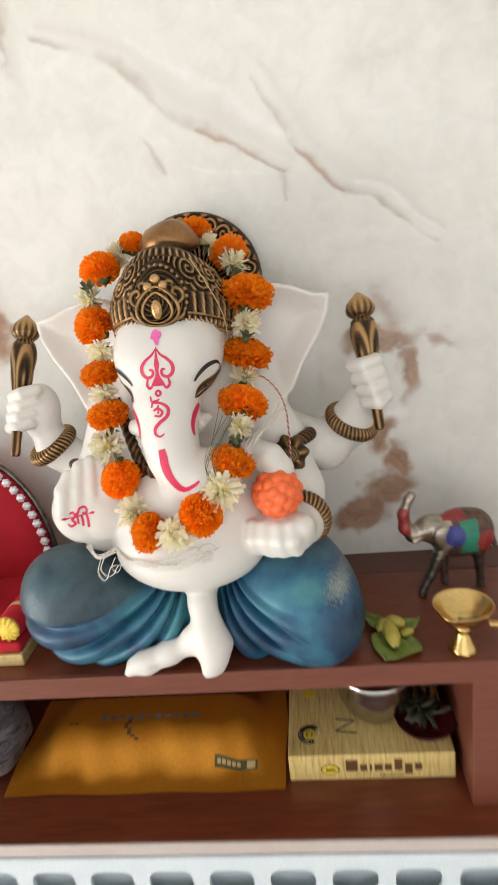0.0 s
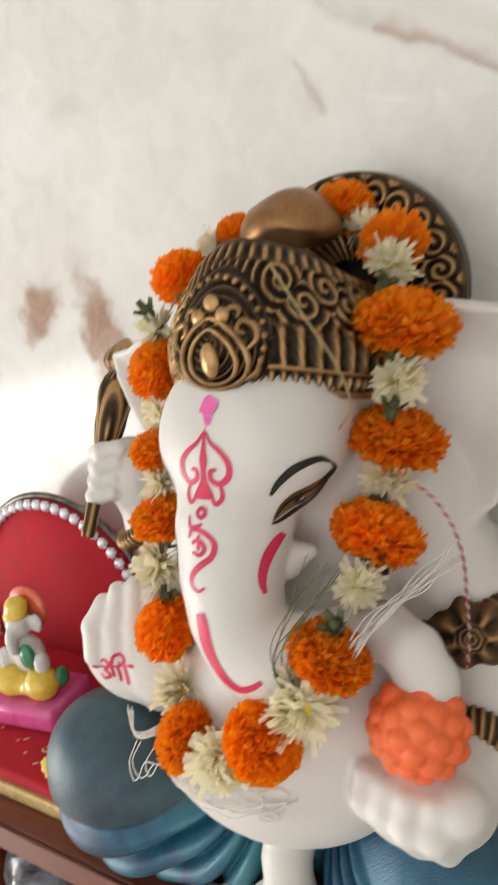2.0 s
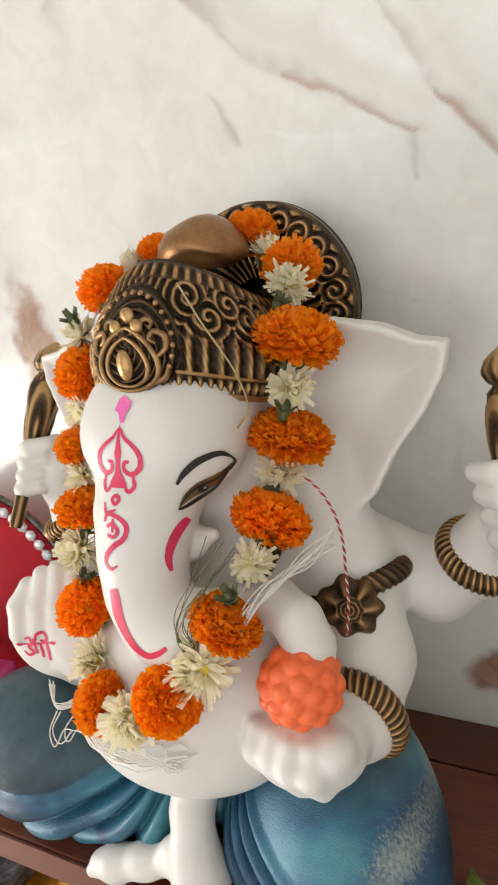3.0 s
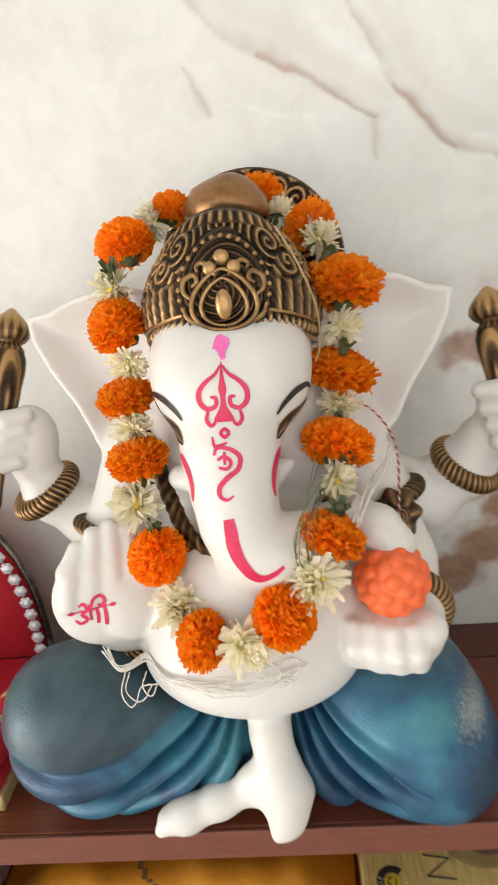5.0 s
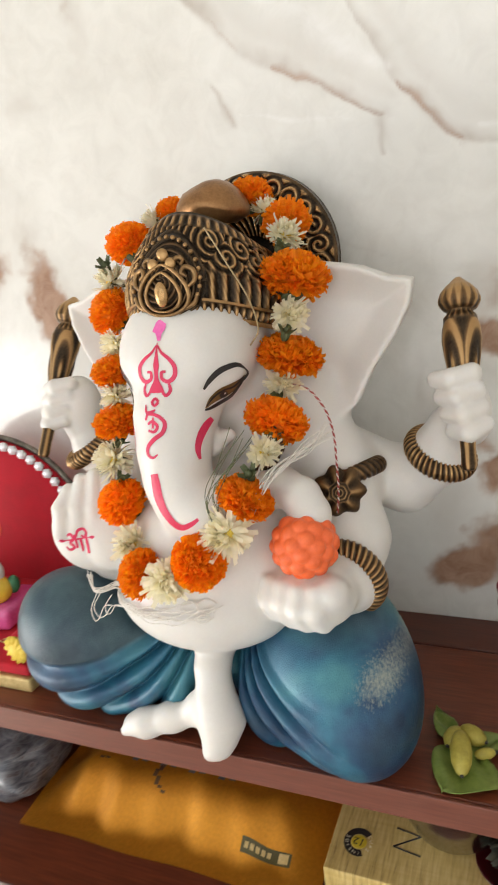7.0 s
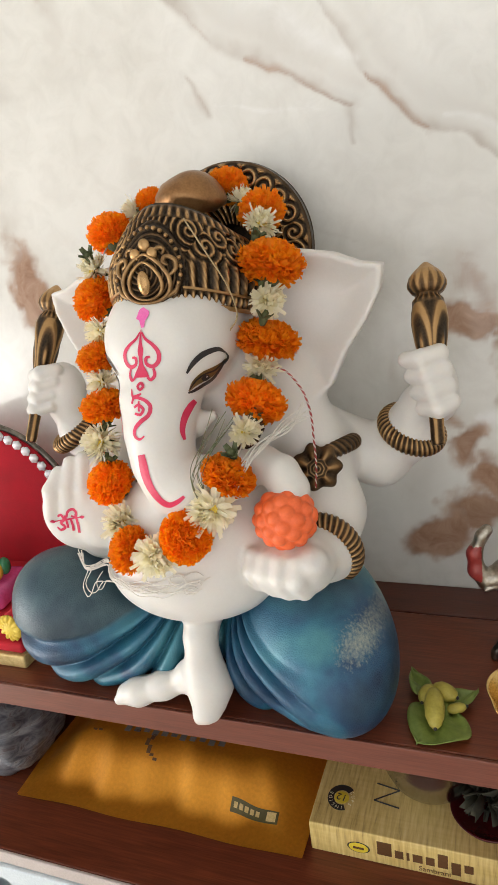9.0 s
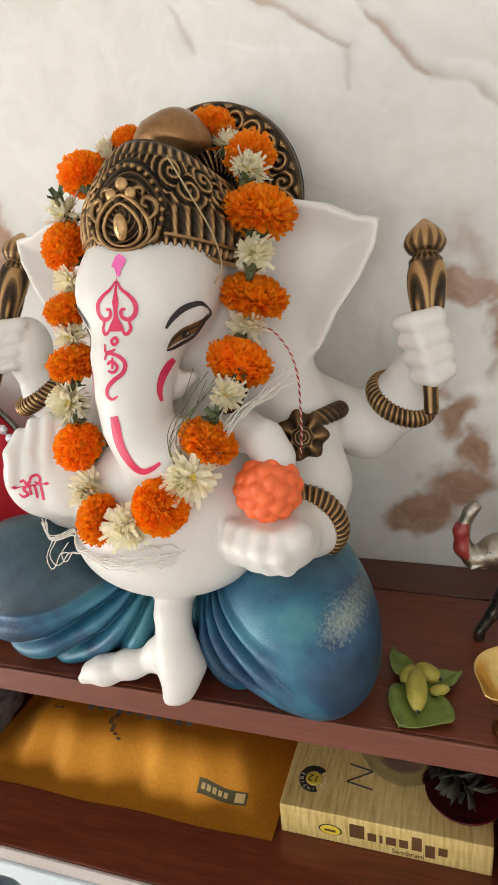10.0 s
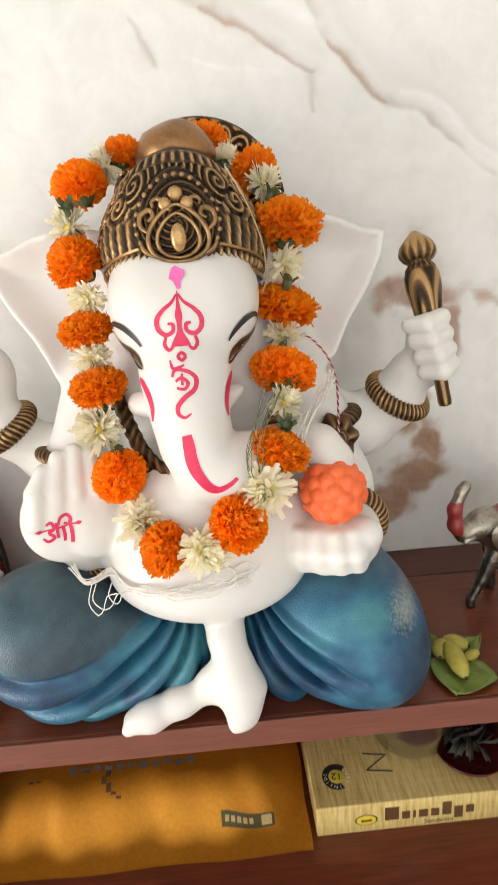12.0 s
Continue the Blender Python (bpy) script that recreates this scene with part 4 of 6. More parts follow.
def statue():
    from mathutils.bvhtree import BVHTree
    s = Shape()
    wv, wf = statue_white()
    s.add(wv, wf, RESIN)
    pv, pf = statue_trousers()
    x, y, z = pv.T
    worn = 0.78 * np.exp(-((x - 0.150) / 0.020) ** 2 - ((z - 1.083) / 0.016) ** 2) + 0.6 * np.exp(-((x + 0.150) / 0.02) ** 2 - ((z - 1.075) / 0.012) ** 2) * 0.5
    fold_r = np.hypot(-x, 1.112 - z) + 0.35 * np.maximum(y, 0)
    fold_phi = np.arctan2(1.112 - z, np.maximum(-x, 0.004)) + fold_bend * fold_r
    # left: faded top; right: shading put into the colour, darker with height
    faded_shaded = np.clip((0.88 - fold_phi) / 0.10, 0, 1) * (x < 0) + 0.8 * np.clip((z - 1.092) / 0.02, 0, 1) * (x > 0)
    ridge = np.zeros(len(x))
    for side, ox, oz in ((1, 0.028, 1.108), (-1, 0.0, 1.112)):
        r = np.hypot(x - ox, oz - z) + 0.35 * np.maximum(y, 0)
        phi = np.arctan2(oz - z, np.maximum((x - ox) * side, 0.004)) + fold_bend * r
        wave = np.abs(np.sin(phi * 11.5 + 0.8 * np.sin(r * 26) + 0.5 * np.sin(phi * 5)))
        reach = 0.23 if side < 0 else 0.115 + 0.06 * np.clip(phi - 0.9, 0, 1.2)
        ridge += wave ** 4 * np.clip((reach - r) / 0.05, 0, 1) * np.clip((r - 0.05) / 0.05, 0, 1) * np.clip((phi - 0.86) / 0.1, 0, 1) * ((x - ox) * side > 0)
    s.add(pv, pf, PANTS, relief=worn, faded_shaded=faded_shaded, ridge=ridge)
    crown(s)
    halo(s)
    sweets(s)
    mace(s, (0.2035, 0.094, 1.2085), (0.192, 0.152, 1.3395))
    mace(s, (-0.1835, 0.104, 1.206), (-0.1715, 0.182, 1.3460))
    for c, axis, R, r in (((0.178, 0.141, 1.206), (0.42, -0.30, 0.86), 0.0215, 0.0074), ((-0.157, 0.147, 1.203), (-0.45, -0.22, 0.86), 0.0225, 0.0072), ((0.1165, 0.060, 1.133), (-0.14, -0.98, -0.12), 0.0235, 0.0080),
                          ((-0.084, 0.060, 1.1335), (-0.1, -0.85, 0.45), 0.0215, 0.0055), ((0.1030, 0.110, 1.191), (0.42, -0.22, -0.88), 0.0328, 0.0058), ((-0.087, 0.1, 1.183), (-0.35, -0.3, -0.9), 0.0325, 0.0042)):
        v, f, h = relief_tube(ring(c, axis, R, n=420), r, 0.0013, 0.60)
        s.add(v, f, BRONZE, relief=(0.24 + 0.60 * h) * (1.0 if R < 0.03 else 0.75))
    # flower-shaped boss on the armlet
    bv, bh = [], []
    for i in range(84):
        a = 2 * math.pi * i / 84
        for j in range(22):
            e = j / 21
            w = 0.5 + 0.5 * math.cos(a * 7) * math.sin(math.pi * e) if e > 0.45 else 0.5 + 0.5 * math.cos(e * 42)
            R = 0.0185 * e * (1 + 0.10 * math.cos(a * 7) * e)
            bv.append((R * math.cos(a), R * math.sin(a), 0.0065 * (1 - e ** 2) + 0.0028 * (w - 0.5) - 0.010 * max(0, e - 0.88)))
            bh.append(0.15 + 0.55 * w)
    s.add(*moved((bv, grid_faces(84, 22, True)), (0.1120, 0.0750, 1.1965), (0.22, -0.95, 0.2)), BRONZE, relief=bh)
    # collar across the chest
    for k, (zz, rr) in enumerate(((1.180, 0.0050), (1.192, 0.0036))):
        path = spline([(-0.058, 0.092, 1.262 - 0.01 * k), (-0.040, 0.060, 1.222), (-0.020, 0.034, zz + 0.010), (0.008, 0.021 + 0.006 * k, zz), (0.035, 0.029, zz + 0.012), (0.066, 0.058, 1.226), (0.078, 0.08, 1.262)], 0.0012)
        v, f, h = relief_tube(path, rr, 0.0009, 0.9, 20)
        s.add(v, f, BRONZE, relief=0.15 + 0.5 * h)
    tree = BVHTree.FromPolygons([tuple(q) for q in wv], [tuple(q) for q in wf])
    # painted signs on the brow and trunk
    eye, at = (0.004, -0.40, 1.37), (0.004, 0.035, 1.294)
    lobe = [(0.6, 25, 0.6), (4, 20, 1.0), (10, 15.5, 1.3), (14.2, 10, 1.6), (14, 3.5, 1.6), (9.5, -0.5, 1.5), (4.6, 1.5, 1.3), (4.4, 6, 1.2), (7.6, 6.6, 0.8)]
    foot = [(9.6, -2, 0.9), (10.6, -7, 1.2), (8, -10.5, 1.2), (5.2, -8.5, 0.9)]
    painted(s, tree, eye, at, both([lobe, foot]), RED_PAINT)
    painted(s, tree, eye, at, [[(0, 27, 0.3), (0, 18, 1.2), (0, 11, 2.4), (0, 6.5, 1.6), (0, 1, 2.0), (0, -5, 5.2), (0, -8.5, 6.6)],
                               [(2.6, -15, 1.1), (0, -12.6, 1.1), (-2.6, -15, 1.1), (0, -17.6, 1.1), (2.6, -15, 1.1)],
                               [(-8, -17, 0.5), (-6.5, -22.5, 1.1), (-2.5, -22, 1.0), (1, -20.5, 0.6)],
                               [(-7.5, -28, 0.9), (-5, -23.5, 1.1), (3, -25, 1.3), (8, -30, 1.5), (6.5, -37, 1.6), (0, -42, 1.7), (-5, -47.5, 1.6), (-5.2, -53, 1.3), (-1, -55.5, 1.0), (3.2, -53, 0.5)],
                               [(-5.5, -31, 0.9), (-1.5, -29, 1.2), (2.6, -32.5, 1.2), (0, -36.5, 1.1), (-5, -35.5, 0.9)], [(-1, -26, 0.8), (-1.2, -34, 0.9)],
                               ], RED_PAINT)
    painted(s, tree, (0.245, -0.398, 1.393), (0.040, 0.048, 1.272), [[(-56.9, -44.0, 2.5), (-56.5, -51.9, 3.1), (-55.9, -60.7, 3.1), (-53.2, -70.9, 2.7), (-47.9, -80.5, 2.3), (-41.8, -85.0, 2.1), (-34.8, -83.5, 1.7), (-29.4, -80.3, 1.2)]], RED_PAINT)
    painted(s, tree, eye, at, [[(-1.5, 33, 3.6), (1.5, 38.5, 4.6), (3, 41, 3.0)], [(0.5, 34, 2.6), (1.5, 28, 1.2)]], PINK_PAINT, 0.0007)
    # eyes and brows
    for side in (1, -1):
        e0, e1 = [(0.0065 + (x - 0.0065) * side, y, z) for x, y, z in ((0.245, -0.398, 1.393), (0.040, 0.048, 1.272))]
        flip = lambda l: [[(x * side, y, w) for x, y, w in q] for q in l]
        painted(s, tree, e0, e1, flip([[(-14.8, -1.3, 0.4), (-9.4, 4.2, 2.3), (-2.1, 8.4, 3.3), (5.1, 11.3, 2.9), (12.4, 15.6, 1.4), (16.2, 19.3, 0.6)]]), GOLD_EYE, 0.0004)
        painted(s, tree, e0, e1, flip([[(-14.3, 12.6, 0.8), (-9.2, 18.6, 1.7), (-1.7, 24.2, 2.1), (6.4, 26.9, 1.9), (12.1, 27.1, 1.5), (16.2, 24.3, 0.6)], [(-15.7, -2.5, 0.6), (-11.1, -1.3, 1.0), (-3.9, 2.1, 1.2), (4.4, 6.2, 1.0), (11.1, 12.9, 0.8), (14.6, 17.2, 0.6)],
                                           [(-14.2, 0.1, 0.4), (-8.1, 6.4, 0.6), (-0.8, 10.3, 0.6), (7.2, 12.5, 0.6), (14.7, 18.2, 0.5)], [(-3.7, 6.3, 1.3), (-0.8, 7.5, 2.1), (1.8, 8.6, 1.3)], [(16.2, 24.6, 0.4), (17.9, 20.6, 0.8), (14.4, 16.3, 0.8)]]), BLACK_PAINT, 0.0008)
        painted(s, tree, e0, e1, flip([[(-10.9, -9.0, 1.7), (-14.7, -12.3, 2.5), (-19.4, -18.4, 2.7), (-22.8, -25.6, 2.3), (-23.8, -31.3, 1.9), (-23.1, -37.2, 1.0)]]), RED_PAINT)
        # white glint painted on the iris
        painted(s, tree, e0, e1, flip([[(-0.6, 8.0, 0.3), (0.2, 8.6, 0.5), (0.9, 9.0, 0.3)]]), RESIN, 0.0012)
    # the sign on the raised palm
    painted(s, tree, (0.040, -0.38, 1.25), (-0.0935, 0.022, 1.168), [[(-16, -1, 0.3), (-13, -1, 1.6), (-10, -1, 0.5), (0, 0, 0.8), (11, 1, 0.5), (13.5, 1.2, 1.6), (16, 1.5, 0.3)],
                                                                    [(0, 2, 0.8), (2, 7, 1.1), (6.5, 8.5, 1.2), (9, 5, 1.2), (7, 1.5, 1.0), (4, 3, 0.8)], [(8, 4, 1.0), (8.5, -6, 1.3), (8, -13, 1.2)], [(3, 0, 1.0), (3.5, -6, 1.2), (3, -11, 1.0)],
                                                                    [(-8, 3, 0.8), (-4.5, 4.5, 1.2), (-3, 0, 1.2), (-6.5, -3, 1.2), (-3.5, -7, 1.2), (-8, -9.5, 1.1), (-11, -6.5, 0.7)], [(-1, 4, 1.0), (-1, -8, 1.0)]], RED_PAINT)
    me = s.mesh("elephant_headed_statue")
    return tagged(new("elephant_headed_statue", me), "seated white resin elephant-headed statue with blue trousers and bronze crown", "statue")


statue()

# ---- the flower garland ----
rng = random.Random(7)


def petal(base, out, up, length, width, curl, ruffle, r):
    """A small petal: three rows of three points."""
    side = out.cross(up).normalized()
    v = []
    for i, (t, w) in enumerate(((0, 0.45), (0.55, 1.0), (1.0, 0.75))):
        for k in (-1, 0, 1):
            v.append(base + out * (length * t) + up * (curl * t * t * length + ruffle * (abs(k) * 0.7 + r.uniform(-0.5, 0.5)) * t) + side * (k * width * w * 0.5))
    return v


PETAL_FACES = [(0, 1, 4, 3), (1, 2, 5, 4), (3, 4, 7, 6), (4, 5, 8, 7)]


def marigold_mesh(seed, R=0.0195, flat=0.8, ragged=0.0):
    """A dense pompon of ruffled petals round a core."""
    r = random.Random(seed)
    s = Shape()
    s.add(*ball((0, 0, 0), (R * 0.78, R * 0.78, R * 0.78 * flat), 16, 10), MARIGOLD)
    n = 1000
    for i in range(n):
        q = 1 - 2 * (i + 0.5) / n
        if q < -0.8:
            continue
        a = i * 2.39996 + r.uniform(-0.2, 0.2)
        h = math.sqrt(max(0, 1 - q * q))
        d = Vector((h * math.cos(a), h * math.sin(a), q * 1.15)).normalized()
        t = Vector((-math.sin(a), math.cos(a), 0))
        up = d.cross(t).normalized()
        if r.random() < 0.5:
            up = (up + t * r.uniform(-1, 1)).normalized()
        long = R * r.uniform(0.26, 0.38) * (1 + (ragged * r.uniform(0, 0.9) if q < 0.3 else 0))
        base = Vector((d.x, d.y, d.z * flat)) * (R * r.uniform(0.62, 0.74))
        v = petal(base, Vector((d.x, d.y, d.z * flat)), up, long, R * r.uniform(0.15, 0.24), r.uniform(-0.4, 0.6), R * 0.08, r)
        s.add(v, PETAL_FACES, MARIGOLD)
    v, f = lathe([(0.0008, -R * 1.05 * flat), (R * 0.2, -R * 0.95 * flat), (R * 0.34, -R * 0.72 * flat), (R * 0.5, -R * 0.45 * flat)], 12)
    s.add(v, f, CALYX)
    return s.mesh("marigold", smooth=False)


def white_flower_mesh(seed, R=0.0160, layers=5, n=27):
    """A cream chrysanthemum with narrow pointed petals."""
    r = random.Random(seed)
    s = Shape()
    s.add(*ball((0, 0, 0.001), (R * 0.3, R * 0.3, R * 0.22), 12, 8), YELLOW)
    for layer in range(layers):
        for i in range(n - layer * 2):
            a = 2 * math.pi * (i + 0.5 * layer) / (n - layer * 2) + r.uniform(-0.15, 0.15)
            e = radians(-14 + layer * 22 + r.uniform(-20, 20))
            d = Vector((math.cos(a) * math.cos(e), math.sin(a) * math.cos(e), math.sin(e)))
            up = Vector((-math.cos(a) * math.sin(e), -math.sin(a) * math.sin(e), math.cos(e)))
            long = R * r.uniform(0.62, 1.0) * (1 - 0.13 * layer)
            v = petal(d * R * 0.12, d, up, long, R * r.uniform(0.15, 0.25), r.uniform(-0.3, 0.6), R * 0.04, r)
            s.add(v, PETAL_FACES, CREAM)
    for i in range(100):
        a, e = r.uniform(0, 2 * math.pi), radians(r.uniform(-60, 85))
        d = Vector((math.cos(a) * math.cos(e), math.sin(a) * math.cos(e), math.sin(e)))
        s.add(petal(d * R * 0.1, d, d.orthogonal().normalized(), R * r.uniform(0.5, 0.8), R * 0.16, 0.5, R * 0.03, r), PETAL_FACES, CREAM)
    v, f = lathe([(0.0006, -R * 0.75), (R * 0.13, -R * 0.6), (R * 0.2, -R * 0.3), (R * 0.3, 0)], 10)
    s.add(v, f, CALYX)
    return s.mesh("white_flower", smooth=True)


garland = thing("flower_garland", (0, 0, 0), "garland of orange marigolds and cream chrysanthemums strung on the statue", "garland")
M, W = "m", "w"
STRUNG = [("w", -0.0442, 0.1361, 1.4025, 0.95, 0), ("m", -0.0627, 0.1224, 1.3890, 1.02, 0), ("w", -0.0690, 0.0945, 1.3624, 1.0, 0), ("m", -0.0680, 0.0879, 1.3385, 1.0, 1), ("w", -0.0600, 0.0725, 1.3155, 0.9, 0),
          ("m", -0.0639, 0.0699, 1.2940, 0.92, 3), ("w", -0.0610, 0.0611, 1.2755, 0.95, 0), ("m", -0.0580, 0.0545, 1.2565, 0.98, 3), ("w", -0.0605, 0.0450, 1.2290, 1.2, 0), ("m", -0.0471, 0.0254, 1.2005, 0.98, 1),
          ("w", -0.0348, 0.0140, 1.1711, 1.2, 0), ("m", -0.0194, -0.0068, 1.1590, 0.95, 0), ("w", 0.0064, -0.0150, 1.1600, 1.15, 0), ("m", 0.0312, -0.0076, 1.1735, 1.0, 1), ("w", 0.0507, 0.0010, 1.1929, 1.35, 0),
          ("m", 0.0624, 0.0128, 1.2145, 1.0, 3), ("w", 0.0699, 0.0381, 1.2395, 0.85, 0), ("m", 0.0723, 0.0616, 1.2560, 1.14, 3), ("w", 0.0747, 0.0766, 1.2790, 1.0, 0), ("m", 0.0772, 0.0898, 1.2985, 1.20, 2),
          ("w", 0.0800, 0.0905, 1.3275, 1.0, 0), ("m", 0.0829, 0.0990, 1.3535, 1.24, 3), ("w", 0.0706, 0.1228, 1.3830, 1.0, 0), ("m", 0.0650, 0.1453, 1.3921, 0.88, 2), ("w", 0.0451, 0.1560, 1.4020, 0.9, 0),
          ("m", 0.0300, 0.1655, 1.4150, 0.9, 0), ("m", -0.0310, 0.1440, 1.4095, 0.75, 0)]
order = STRUNG[-1:] + STRUNG[:-1]
marigolds = [marigold_mesh(1), marigold_mesh(2, flat=0.88), marigold_mesh(3, flat=0.58, ragged=0.5), marigold_mesh(4, flat=0.72, ragged=0.25)]
whites = [white_flower_mesh(k) for k in (1, 2, 3, 4)]
pts = [Vector(o[1:4]) for o in order]
for i, (kind, x, y, z, size, shape) in enumerate(order):
    along = (pts[min(i + 1, len(pts) - 1)] - pts[max(i - 1, 0)]).normalized()
    out = Vector((x - 0.01, y - 0.16, 0.02)).normalized()
    if kind == M:
        me = marigolds[shape]
        axis = -along if i < 14 else along
        axis = (axis + out * (1.1 if shape == 1 else 0.8 if shape == 0 else 0.30)).normalized()
        ob = part("marigold", me, garland)
    else:
        me = whites[i % 4]
        axis = (out + along * (0.5 if i % 3 else -0.3)).normalized()
        ob = part("white_flower", me, garland)
    ob.matrix_basis = Matrix.Translation((x, y, z)) @ frame_of(axis).to_4x4() @ pose(0, 0, 0, 0, 0, rng.uniform(0, 360)) @ Matrix.Scale(size, 4)
part("string", Shape().add(*tube(spline([Vector(o[1:4]) + Vector((0, 0.006, 0)) for o in order], 0.004), 0.0007, 5), THREAD).mesh("string"), garland)
# loose green sepals between the flowers
sepal = Shape()
for k in range(5):
    a = 2 * math.pi * k / 5
    d = Vector((math.cos(a) * 0.5, math.sin(a) * 0.5, 0.85))
    sepal.add(petal(Vector((0, 0, 0)), d, Vector((math.cos(a), math.sin(a), 0)), 0.012, 0.006, 0.2, 0.0008, rng), PETAL_FACES, CALYX)
sepal.add(*ball((0, 0, 0.003), (0.0042, 0.0042, 0.007), 10, 8), CALYX)
sepal = sepal.mesh("green_sepal", smooth=False)
for x, y, z in ((-0.067, 0.088, 1.372), (0.079, 0.078, 1.313), (0.076, 0.066, 1.268), (0.073, 0.045, 1.247), (0.068, 0.015, 1.229), (-0.058, 0.046, 1.240), (0.078, 0.090, 1.340), (-0.05, 0.03, 1.214), (0.072, 0.1, 1.372)):
    ob = part("green_sepal", sepal, garland)
    ob.matrix_basis = Matrix.Translation((x, y, z)) @ pose(0, 0, 0, rng.uniform(-40, 40), rng.uniform(-40, 40), rng.uniform(0, 360)) @ Matrix.Scale(0.82, 4)

# ---- threads and grass on the statue ----


def strands(name, label, category, lines, material, r=0.0005):
    s = Shape()
    for l in lines:
        s.add(*tube(spline(l, 0.003), r, 5), material)
    return tagged(new(name, s.mesh(name)), label, category)


loose = []
for k in range(11):
    j = lambda a: rng.uniform(-a, a)
    loose.append([(0.110 + j(0.004), 0.066 + j(0.003), 1.2470 + j(0.006)), (0.098 + j(0.004), 0.050 + j(0.004), 1.239 + j(0.004)), (0.084 + j(0.004), 0.026 + j(0.003), 1.231 + j(0.004)), (0.075 + j(0.003), 0.010 + j(0.003), 1.220 + j(0.003)), (0.070 + j(0.003), 0.001, 1.208 + j(0.004))])
strands("cotton_threads", "loose white cotton threads hanging over the trunk", "thread", loose, THREAD, 0.00045)
def belly_y(x, z):
    """Just in front of the belly."""
    low = 0.044 - 0.056 * math.sqrt(max(0.0, 1 - ((x - 0.008) / 0.076) ** 2 - ((z - 1.122) / 0.0455) ** 2))
    high = 0.072 - 0.075 * math.sqrt(max(0.0, 1 - ((x - 0.013) / 0.084) ** 2 - ((z - 1.148) / 0.069) ** 2))
    return min(low, high) - 0.0035


tangle = []
for k in range(10):
    line = []
    end, sag, rise = rng.uniform(-0.005, 0.047), rng.uniform(0.0, 0.010), rng.uniform(-0.002, 0.012)
    for j in range(9):
        u = j / 8
        x = -0.062 + (end + 0.062) * u
        z = 1.1305 + rng.uniform(-0.0025, 0.0025) - sag * math.sin(math.pi * u) + rise * u * u
        line.append((x, belly_y(x, z) - rng.uniform(0, 0.002), z))
    tangle.append([(-0.092 + rng.uniform(0, 0.006), 0.022, 1.136 + rng.uniform(-0.003, 0.003)), (-0.078, 0.012, 1.128 + rng.uniform(-0.003, 0.002))] + line)
for x0, wide, deep in ((-0.074, 0.012, 0.017), (-0.071, 0.017, 0.013), (-0.060, 0.009, 0.009)):
    tangle.append([(x0, 0.008, 1.128), (x0 - 0.002, 0.000, 1.128 - deep * 0.6), (x0 + wide * 0.35, -0.005, 1.128 - deep), (x0 + wide * 0.7, -0.004, 1.127 - deep * 0.7), (x0 + wide * 0.9, 0.0, 1.128 - deep * 0.35), (x0 + wide * 1.5, 0.000, 1.124)])
for k in range(6):
    cx, cz, r0 = rng.uniform(0.012, 0.042), rng.uniform(1.130, 1.142), rng.uniform(0.004, 0.009)
    tangle.append([(cx + r0 * math.cos(q), belly_y(cx + r0 * math.cos(q), cz + 0.6 * r0 * math.sin(q)) - 0.001, cz + 0.6 * r0 * math.sin(q)) for q in (0.3, 1.4, 2.6, 3.7, 4.9, 5.8)])
strands("thread_tangle", "tangle of white cotton threads across the belly", "thread", tangle, THREAD, 0.00042)
twist = Shape()
core = spline([(0.082, 0.076, 1.279), (0.094, 0.074, 1.276), (0.106, 0.072, 1.262), (0.112, 0.070, 1.244), (0.113, 0.069, 1.222), (0.1130, 0.069, 1.200), (0.1125, 0.064, 1.184)], 0.0008)
for k, mt in ((0, RED_THREAD), (1, THREAD), (2, RED_THREAD)):
    twist.add(*tube([p + Vector((math.cos(i * 0.9 + k * 2.09), math.sin(i * 0.9 + k * 2.09), 0)) * 0.0005 for i, p in enumerate(core)], 0.00045, 5), mt)
tagged(new("sacred_thread", twist.mesh("sacred_thread")), "twisted red and white thread hanging to the armlet", "thread")
blades = []
for k in range(9):
    j = lambda a: rng.uniform(-a, a)
    top = (0.058 + j(0.012), 0.020 + j(0.008), 1.252 + j(0.012))
    blades.append([(0.044 + j(0.006), 0.004 + j(0.004), 1.196 + j(0.004)), (0.045 + j(0.006), 0.000 + j(0.005), 1.222 + j(0.006)), top])
strands("grass_tuft", "tuft of dry green grass blades tucked in the garland", "grass", blades, GRASS, 0.00026)
strands("straw_stalk", "thin dry straw stalk stuck to the crown", "straw", [[(0.040, 0.048, 1.394), (0.052, 0.048, 1.372), (0.062, 0.058, 1.345), (0.064, 0.066, 1.322), (0.060, 0.058, 1.312)]], surface("dry_straw", (0.35, 0.25, 0.12), (0.5, 0.38, 0.2), 0.6), 0.0006)

# ---- enamelled metal elephant: one plain mesh ----
SILVER = surface("tarnished_silver", (0.20, 0.175, 0.14), (0.50, 0.45, 0.37), 0.28, 0.95, 90, 500)
ENAMEL = {"red": surface("red_enamel", (0.22, 0.02, 0.02), (0.36, 0.05, 0.04), 0.3, coarse=150), "green": surface("green_enamel", (0.02, 0.16, 0.10), (0.03, 0.26, 0.17), 0.3, coarse=150),
          "blue": surface("blue_enamel", (0.02, 0.03, 0.16), (0.04, 0.05, 0.28), 0.3, coarse=150)}
BLACKENED = surface("blackened_silver", (0.05, 0.044, 0.038), (0.26, 0.23, 0.19), 0.3, 0.9, 90, 500)


